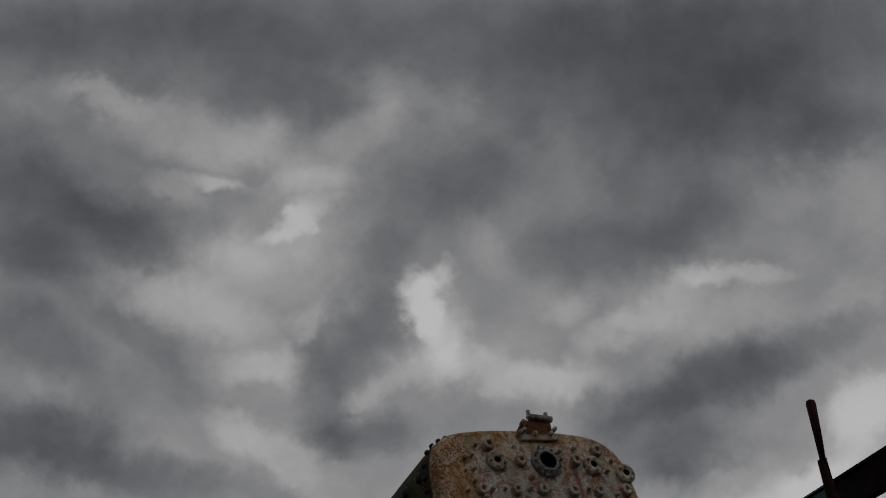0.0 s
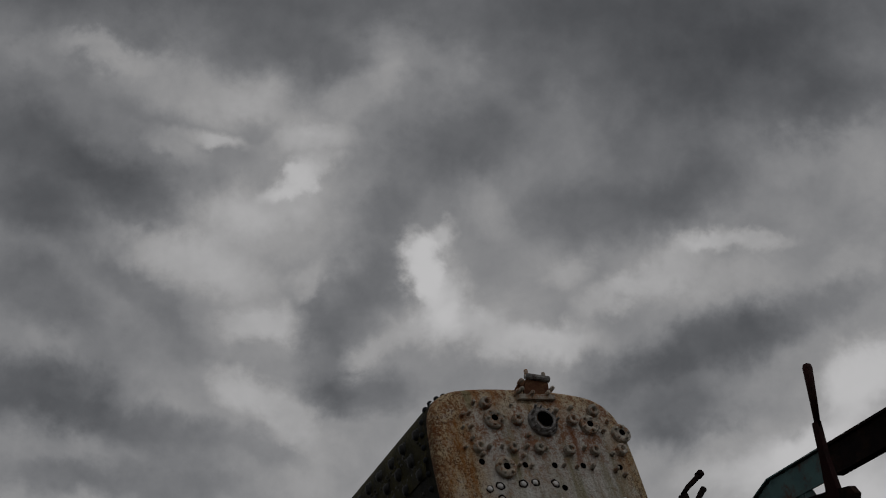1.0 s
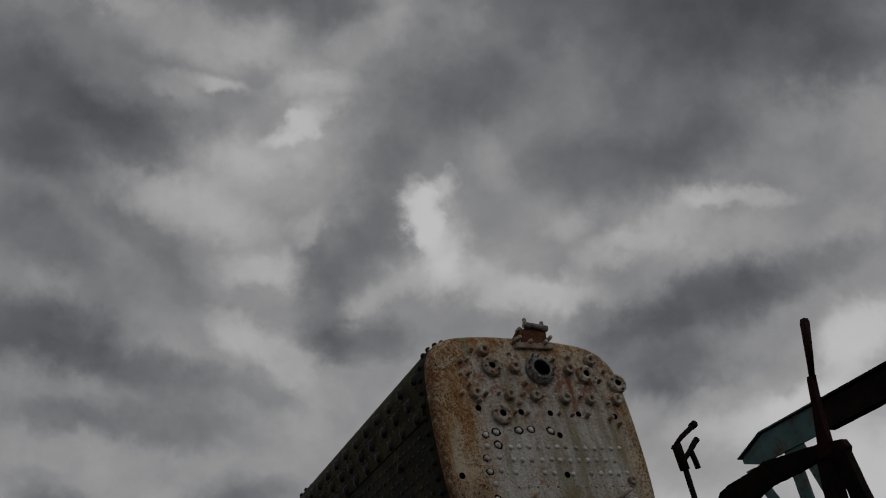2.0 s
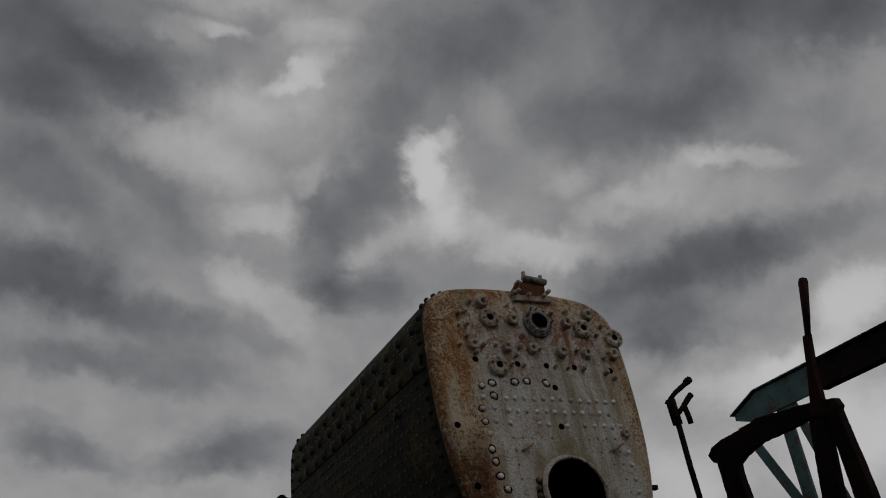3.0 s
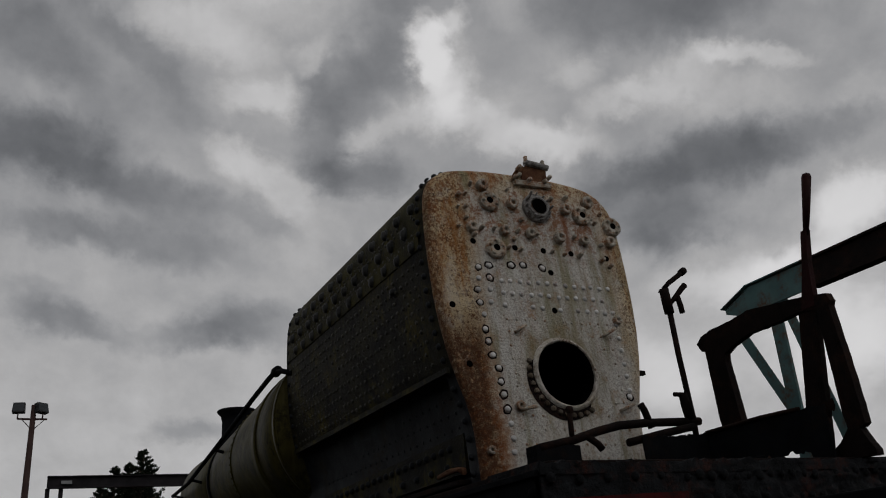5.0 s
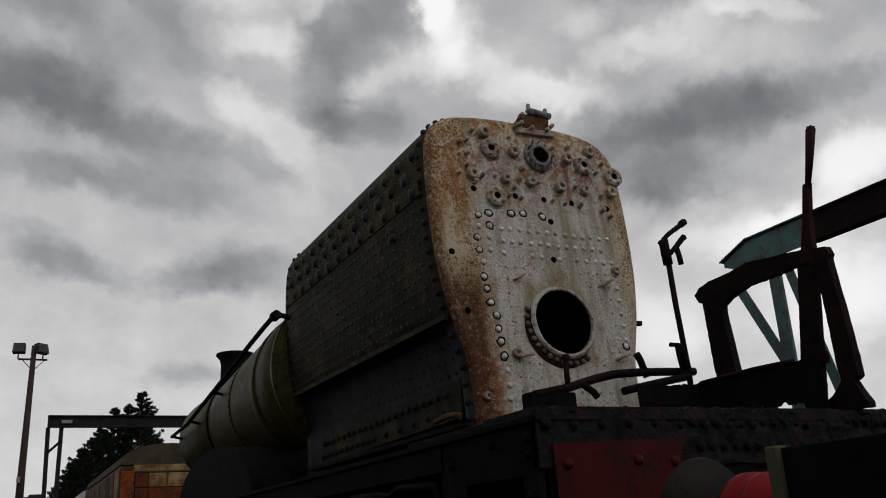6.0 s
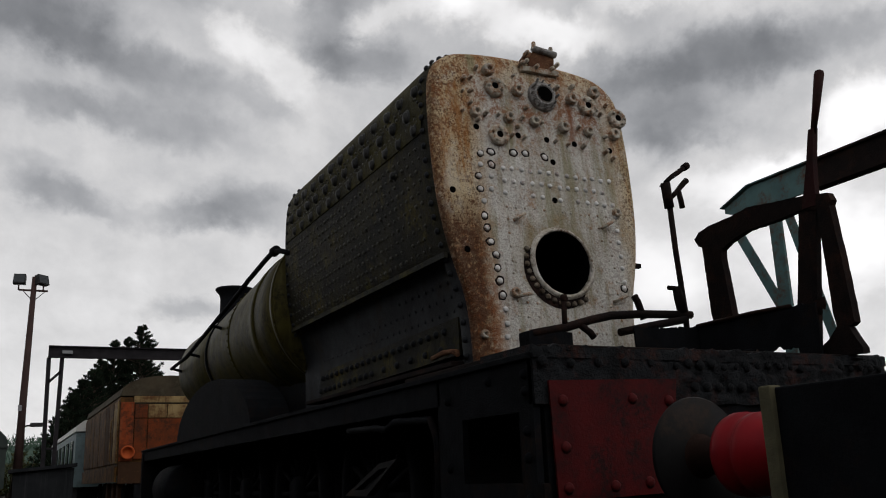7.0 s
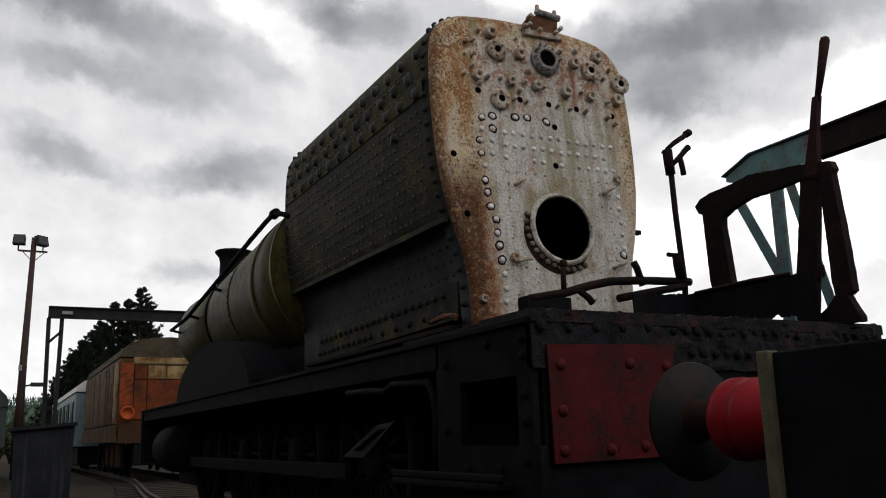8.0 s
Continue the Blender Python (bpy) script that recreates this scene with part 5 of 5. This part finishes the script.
for x, turn, w in ((-0.46, -12, 0.21), (0.36, 40, 0.24)):
    m4 = Matrix.Translation((x, -0.08, 8.52)) @ Matrix.Rotation(radians(turn), 4, "Z") @ Matrix.Rotation(radians(-12), 4, "X")
    bm = bm_new()
    add_slab(bm, [(-w, -0.17), (w, -0.17), (w * 0.93, 0.19), (-w * 0.93, 0.19)], 0.20, m4)
    lampb = part("floodlight", bm, M_LAMP, mast)
    bm = bm_new()
    add_slab(bm, [(-w + 0.03, -0.14), (w - 0.03, -0.14), (w * 0.85, 0.16), (-w * 0.85, 0.16)], -0.01, m4 @ Matrix.Translation((0, -0.003, 0)))
    part("lamp_glass", bm, M_GLASS, lampb)
    bm = bm_new()
    add_tube(bm, [(x, 0, 8.1), (x, 0, 8.36)], 0.025, 6)
    part("bracket", bm, M_POST, lampb)
bm = bm_new()
add_tube(bm, [(0.05, 0, 3.22), (0.33, -0.05, 3.26)], 0.03, 6)
add_box(bm, (0.26, -0.15, 3.20), (0.70, 0.06, 3.34), bevel=0.03)
part("side_lamp", bm, M_LAMP, mast)
bm = bm_new()
add_box(bm, (-0.17, -0.20, 3.75), (-0.05, -0.16, 3.95))
part("notice_plate", bm, M_STEEL, mast)

M_GANTRY = surface("dark_gantry_steel", (0.014, 0.013, 0.015), (0.026, 0.023, 0.026), 4, 0.6, bump=0.1)
arch = thing("loading_gantry", "dark steel portal gantry spanning the tracks", "gantry", (0, 18.5, -0.17))
bm = bm_new()
add_box(bm, (-2.42, -0.02, 3.98), (5.2, 0.0, 4.22))
for z in (3.97, 4.22):
    add_box(bm, (-2.42, -0.09, z), (5.2, 0.07, z + 0.02))
part("beam", bm, M_GANTRY, arch)
for xa, xb in ((-2.40, -2.35), (-2.12, -2.17), (5.15, 5.15)):
    bm = bm_new()
    add_slab(bm, [(xa - 0.045, 3.97), (xa + 0.045, 3.97), (xb + 0.045, 0), (xb - 0.045, 0)], 0.09)
    part("leg", bm, M_GANTRY, arch)
bm = bm_new()
add_slab(bm, [(-2.38, 3.45), (-2.38, 3.37), (-2.13, 3.62), (-2.13, 3.70)], 0.05)
add_box(bm, (-2.34, 0, 1.92), (-2.15, 0.05, 1.96))
part("brace", bm, M_GANTRY, arch)
bm = bm_new()
add_box(bm, (-2.13, -0.10, 4.06), (-1.91, -0.03, 4.13))
part("plate", bm, M_STEEL, arch)

# weathered orange diesel locomotive
M_ORANGE = surface("faded_orange_paint", (0.27, 0.052, 0.013), (0.17, 0.036, 0.013), 2, 0.6, rust=(0.06, 0.022, 0.012), rust_amount=0.55, rust_scale=1.5, streak=(0.20, 0.08, 0.04), bump=0.1)
M_OCHRE = surface("dirty_ochre_paint", (0.12, 0.058, 0.014), (0.060, 0.029, 0.009), 2, 0.65, rust=(0.03, 0.016, 0.01), rust_amount=0.6, rust_scale=1.5, streak=(0.14, 0.066, 0.02), bump=0.1)
M_CREAM = surface("stained_cream", (0.30, 0.215, 0.10), (0.13, 0.072, 0.028), 2.2, 0.6, rust=(0.10, 0.045, 0.018), rust_amount=0.55, rust_scale=2.2, streak=(0.09, 0.04, 0.018), bump=0.1)
M_NOSE = surface("rust_brown_orange_paint", (0.20, 0.042, 0.010), (0.11, 0.028, 0.010), 1.6, 0.6, rust=(0.05, 0.02, 0.011), rust_amount=0.58, rust_scale=1.4, streak=(0.085, 0.03, 0.013), bump=0.15)
M_VALANCE = surface("brown_rusted_valance", (0.055, 0.027, 0.014), (0.030, 0.016, 0.010), 3, 0.75, rust=(0.09, 0.045, 0.018), rust_amount=0.4, bump=0.2)
M_ROOF = surface("mossy_grey_roof", (0.035, 0.029, 0.02), (0.07, 0.054, 0.035), 2, 0.8, rust=(0.07, 0.06, 0.04), rust_amount=0.5, bump=0.2)
diesel = thing("diesel_locomotive", "weathered orange and ochre diesel locomotive with rusty panels", "locomotive", (1.05, 22.8, 0))


def cab_section(w, z0, z1, ztop, n=10):
    pts = [(-w, z0), (w, z0), (w, z1)]
    for k in range(1, n):
        a = math.pi * k / n
        pts.append((w * math.cos(a) * 1.0, z1 + (ztop - z1) * math.sin(a) ** 0.8))
    return pts + [(-w, z1)]


bm = bm_new()
add_slab(bm, [(-1.35, 1.25), (1.35, 1.25), (1.35, 3.30), (-1.35, 3.30)], 10.0)
hull = part("body", bm, M_OCHRE, diesel)
bm = bm_new()
add_slab(bm, cab_section(1.36, 3.28, 3.34, 3.92)[2:], 10.0, Matrix.Translation((0, -0.03, 0)))
part("roof", bm, M_ROOF, diesel)
for x0, x1, z0, z1, mt, nm in ((-1.34, -0.98, 1.55, 3.16, M_ORANGE, "corner_panel"), (-0.96, -0.62, 1.60, 2.70, M_NOSE, "nose_panel"), (-0.60, 1.34, 1.60, 2.70, M_NOSE, "nose_panel"), (-1.36, 1.36, 3.115, 3.145, M_ROOF, "drip_ledge"), (-0.96, -0.62, 2.72, 3.10, M_NOSE, "cab_panel"), (-0.60, -0.10, 2.72, 3.10, M_CREAM, "cab_panel"), (-0.08, 1.34, 2.72, 3.10, M_CREAM, "cab_panel"), (-1.0, 1.34, 3.15, 3.33, M_CREAM, "cantrail_strip"), (-1.34, 1.34, 0.95, 1.52, M_VALANCE, "buffer_beam")):
    bm = bm_new()
    add_box(bm, (x0, -0.06, z0), (x1, -0.005, z1), bevel=0.012)
    part(nm, bm, mt, diesel)
for k, (a, b, mt) in enumerate(((0.12, 0.9, M_CREAM), (1.05, 2.0, M_OCHRE), (2.1, 2.9, M_VALANCE), (3.0, 4.6, M_OCHRE), (4.75, 6.2, M_OCHRE), (6.35, 7.4, M_OCHRE), (7.5, 9.6, M_OCHRE))):
    bm = bm_new()
    add_box(bm, (-1.40, a, 1.5), (-1.352, b, 3.2), bevel=0.012)
    part("side_panel", bm, mt, diesel)
bm = bm_new()
add_box(bm, (-1.42, 0.0, 1.0), (-1.36, 9.8, 1.42), bevel=0.01)
part("solebar", bm, M_OCHRE, diesel)
bm = bm_new()
add_lathe(bm, [(0.12, 0.0), (0.17, 0.03), (0.19, 0.12), (0.165, 0.135), (0.13, 0.10), (0.11, 0.02), (0, 0.02)], facing((-1.12, -0.05, 1.78), (0, -1, 0)), 24)
part("horn_ring", bm, surface("orange_ring", (0.42, 0.085, 0.02), (0.32, 0.06, 0.02), 4, 0.5, bump=0.05), diesel, "round orange horn ring")
bm = bm_new()
add_box(bm, (-1.15, 0.5, 0.25), (-1.05, 4.2, 0.85), bevel=0.04)
part("bogie_frame", bm, M_BLACK, diesel)
for y in (0.55, 1.7, 3.1):
    bm = bm_new()
    add_box(bm, (-1.24, y, 0.30), (-1.10, y + 0.42, 0.98), bevel=0.03)
    part("axle_box", bm, M_VALANCE, diesel)
bm = bm_new()
add_tube(bm, [(-1.41, 0.98, 1.55), (-1.46, 0.98, 1.6), (-1.46, 0.98, 2.7), (-1.41, 0.98, 2.75)], 0.02, 6)
part("grab_rail", bm, M_CREAM, diesel)
DIESEL_WHEEL = small("wheel", lambda b: add_lathe(b, [(0, 0.05), (0.15, 0.05), (0.17, 0.0), (0.42, 0.0), (0.48, 0.03), (0.5, -0.05), (0, -0.05)], seg=28), M_BLACK)
for y in (1.0, 2.4, 3.8, 7.0, 8.6):
    for x in (-0.9, 0.9):
        piece("wheel", DIESEL_WHEEL, diesel, facing((x, y, 0.5), (math.copysign(1, x), 0, 0)))
bm = bm_new()
add_box(bm, (-0.9, -0.02, 0.35), (0.6, 0.4, 0.98), bevel=0.03)
part("drawgear_box", bm, M_BLACK, diesel)

# pale teal coach beyond it
M_COACH = surface("pale_teal_coach", (0.17, 0.23, 0.245), (0.14, 0.19, 0.20), 1.5, 0.45, rust=(0.10, 0.12, 0.12), rust_amount=0.4, bump=0.05)
M_WHITE = surface("off_white_roof", (0.62, 0.62, 0.60), (0.5, 0.5, 0.48), 2, 0.6, bump=0.05)
M_PANE = surface("dark_pane", (0.015, 0.018, 0.02), (0.03, 0.03, 0.032), 1, 0.1, bump=0)
coach = thing("railway_coach", "pale teal railway coach with an off-white roof", "coach", (0.80, 33.3, 0))
bm = bm_new()
add_slab(bm, [(-1.4, 0.9), (1.4, 0.9), (1.4, 2.9), (-1.4, 2.9)], 15)
part("body", bm, M_COACH, coach)
bm = bm_new()
add_slab(bm, cab_section(1.43, 2.88, 2.95, 3.55)[2:], 15.1, Matrix.Translation((0, -0.05, 0)))
part("roof", bm, M_WHITE, coach)
for y in (1.0, 3.2, 5.4, 7.6, 9.8, 12):
    bm = bm_new()
    add_box(bm, (-1.44, y, 1.75), (-1.395, y + 1.1, 2.65), bevel=0.01)
    part("window", bm, M_PANE, coach)
bm = bm_new()
add_box(bm, (-1.2, 0.5, 0.2), (1.2, 14.5, 0.88), bevel=0.05)
part("underframe", bm, M_BLACK, coach)
wheels(coach, (-0.75, 0.75), (1.5, 3.5, 11.5, 13.5), 0.465)

# dark van at the yard's other side
M_VAN = surface("dark_green_van", (0.03, 0.04, 0.038), (0.05, 0.06, 0.055), 2, 0.5, bump=0.1)
van = thing("railway_van", "dark green railway van with a rounded grey roof", "van", (-4.36, 25.0, 0))
bm = bm_new()
add_slab(bm, cab_section(1.32, 0.95, 2.05, 2.75), 12)
part("body", bm, M_VAN, van)
bm = bm_new()
add_slab(bm, cab_section(1.36, 2.02, 2.07, 2.82)[2:], 12.1, Matrix.Translation((0, -0.05, 0)))
part("roof", bm, M_VAN, van)
bm = bm_new()
add_box(bm, (-1.1, 0.2, 0.6), (1.1, 11.8, 0.95), bevel=0.03)
part("underframe", bm, M_BLACK, van)
wheels(van, (-0.75, 0.75), (1.5, 3.0, 9.0, 10.5), 0.30)

# ---- trees and hills ----
M_LEAF = surface("conifer_foliage", (0.010, 0.016, 0.011), (0.020, 0.030, 0.017), 2, 0.8, bump=0)
M_SHRUB = surface("shrub_foliage", (0.035, 0.045, 0.015), (0.065, 0.06, 0.025), 1.2, 0.8, bump=0)
M_BARK = surface("bark", (0.06, 0.045, 0.035), (0.09, 0.07, 0.055), 5, 0.9, bump=0.4)


def sprays(bm, p, axis, size, count, rg):
    """A tuft of narrow pointed leaves round a twig end."""
    for _ in range(count):
        d = (axis + Vector((rg.gauss(0, 0.55), rg.gauss(0, 0.55), rg.gauss(0, 0.45)))).normalized()
        s = d.cross(Vector((rg.gauss(0, 1), rg.gauss(0, 1), rg.gauss(0, 1)))).normalized() * size * rg.uniform(0.09, 0.16)
        o = p + Vector((rg.gauss(0, 1), rg.gauss(0, 1), rg.gauss(0, 1))) * size * 0.25
        tip = o + d * size * rg.uniform(0.7, 1.3)
        a, b, c = bm.verts.new(o - s * 0.6), bm.verts.new((o + tip) / 2 + s), bm.verts.new(tip)
        e = bm.verts.new((o + tip) / 2 - s)
        bm.faces.new((a, b, c, e))


def conifer(x, y, h, w, seed, density=1.0):
    rg = random.Random(seed)
    t = thing("conifer_tree", "tall dark green conifer with ragged pointed crown", "tree", (x, y, -0.17), group="conifers behind the vehicles")
    bm = bm_new()
    add_tube(bm, [(0, 0, 0), (0.05, 0, h * 0.5), (0, 0, h * 0.97)], 0.035 * h, 8, r_end=0.02)
    limbs = []
    n = int(190 * density)
    for k in range(n):
        f = (k + rg.random()) / n
        z = h * (0.06 + 0.92 * f)
        a = rg.uniform(0, 2 * math.pi)
        r = w * (1 - f) ** 0.7 * rg.uniform(0.45, 1.12) + 0.08
        tip = Vector((r * math.cos(a), r * math.sin(a), z + r * rg.uniform(0.15, 0.7)))
        root = Vector((0, 0, z))
        limbs.append((root, tip, 0.24 - 0.10 * f))
        add_tube(bm, [root, (root + tip) / 2 + Vector((0, 0, -0.04 * r)), tip], 0.05, 4, r_end=0.012)
    part("trunk", bm, M_BARK, t)
    bm = bm_new()
    for root, tip, size in limbs:
        for f in (0.3, 0.5, 0.68, 0.84, 1.0):
            p = root.lerp(tip, f)
            sprays(bm, p, (tip - root).normalized() * 1.0 + Vector((0, 0, 0.7)), size, 32, rg)
    part("crown", bm, M_LEAF, t)


conifer(4.75, 56, 11.2, 2.7, 1, 1.4)
conifer(4.1, 57.5, 10.6, 1.8, 9)
conifer(3.2, 57, 10.3, 2.6, 2, 1.3)
conifer(2.4, 56.5, 8.9, 2.3, 12, 1.2)
conifer(1.2, 54.5, 7.4, 2.2, 13, 1.2)
conifer(1.9, 55, 8.1, 2.4, 3, 1.2)
conifer(5.35, 58, 9.5, 1.8, 8)
conifer(0.65, 54, 6.5, 2.2, 4, 1.2)
conifer(0.1, 53, 4.9, 1.4, 5)


def shrub(x, y, h, w, seed):
    rg = random.Random(seed)
    t = thing("shrub", "green and brown leafy shrub at the yard edge", "shrub", (x, y, -0.17), group="shrubs at the yard edge")
    bm = bm_new()
    ends = []
    for k in range(16):
        a = rg.uniform(0, 2 * math.pi)
        tip = Vector((w * rg.uniform(0.2, 1) * math.cos(a), w * rg.uniform(0.2, 1) * math.sin(a), h * rg.uniform(0.45, 1)))
        ends.append(tip)
        add_tube(bm, [(0, 0, 0), tip * 0.5 + Vector((0, 0, 0.2)), tip], 0.05, 5, r_end=0.01)
    part("stems", bm, M_BARK, t)
    bm = bm_new()
    for tip in ends:
        for f in (0.5, 0.75, 1.0):
            sprays(bm, tip * f, Vector((0, 0, 0.4)), 0.24, 34, rg)
    part("leaves", bm, M_SHRUB, t)


for k, (x, h) in enumerate(((-3.4, 2.2), (-2.2, 3.0), (-1.1, 3.4), (0.0, 3.0), (-2.9, 2.6), (1.2, 3.2))):
    shrub(x, 62 + 2 * (k % 3), h, 1.3, 20 + k)

M_HILL = surface("green_hillside", (0.075, 0.12, 0.085), (0.04, 0.07, 0.055), 0.02, 0.9, rust=(0.035, 0.06, 0.045), rust_amount=0.5, rust_scale=0.03, bump=0)
bm = bm_new()
cols = 90
hill = []
for i in range(12):
    f = i / 11
    row = []
    for k in range(cols):
        x = -700 + 1400 * k / (cols - 1)
        ridge = 20 + 9 * noise.noise((x * 0.006, 0.3, 0)) + 2.2 * noise.noise((x * 0.05, 3, 0))
        row.append(bm.verts.new((x, 260 + 220 * f, -0.3 + ridge * math.sin(f * math.pi / 2) * (1 + 0.03 * noise.noise((x * 0.02, f * 5, 0))))))
    hill.append(row)
for a, b in zip(hill, hill[1:]):
    for k in range(cols - 1):
        bm.faces.new((a[k], a[k + 1], b[k + 1], b[k])).smooth = True
tagged(new("backdrop_hill", mesh_of("backdrop_hill", bm, M_HILL)), "distant green wooded hillside beyond the yard", "hill", kind="structure")
bm = bm_new()
rg = random.Random(77)
for k in range(420):
    x = rg.uniform(-140, 240)
    y = rg.choice((300, 360, 430, 470)) + rg.uniform(-12, 12)
    f = min(1, (y - 260) / 220)
    z = (20 + 9 * noise.noise((x * 0.006, 0.3, 0))) * math.sin(f * math.pi / 2)
    for _ in range(3):
        sprays(bm, Vector((x + rg.uniform(-2, 2), y, z + rg.uniform(0, 2))), Vector((0, 0, 0.8)), 3.0, 6, rg)
tagged(new("far_woods", mesh_of("far_woods", bm, M_HILL)), "dark tree line on the far hillside", "trees", kind="stuff")

# ---- unseen plain walls added beside and behind the camera to block low skylight ----
M_SKY_BLOCK = surface("dark_sky_block", (0.035, 0.033, 0.03), (0.055, 0.052, 0.048), 2, 0.85, streak=(0.03, 0.028, 0.026), bump=0.2)
for nm, lo, hi in (("wall_west", (-9.3, -14.0, -0.2), (-9.0, 48.0, 4.6)), ("wall_south", (-9.0, -14.3, -0.2), (9.0, -14.0, 6.0))):
    bm = bm_new()
    add_box(bm, lo, hi)
    tagged(new(nm, mesh_of(nm, bm, M_SKY_BLOCK)), "plain dark unseen wall added to block low skylight", "wall", kind="structure")
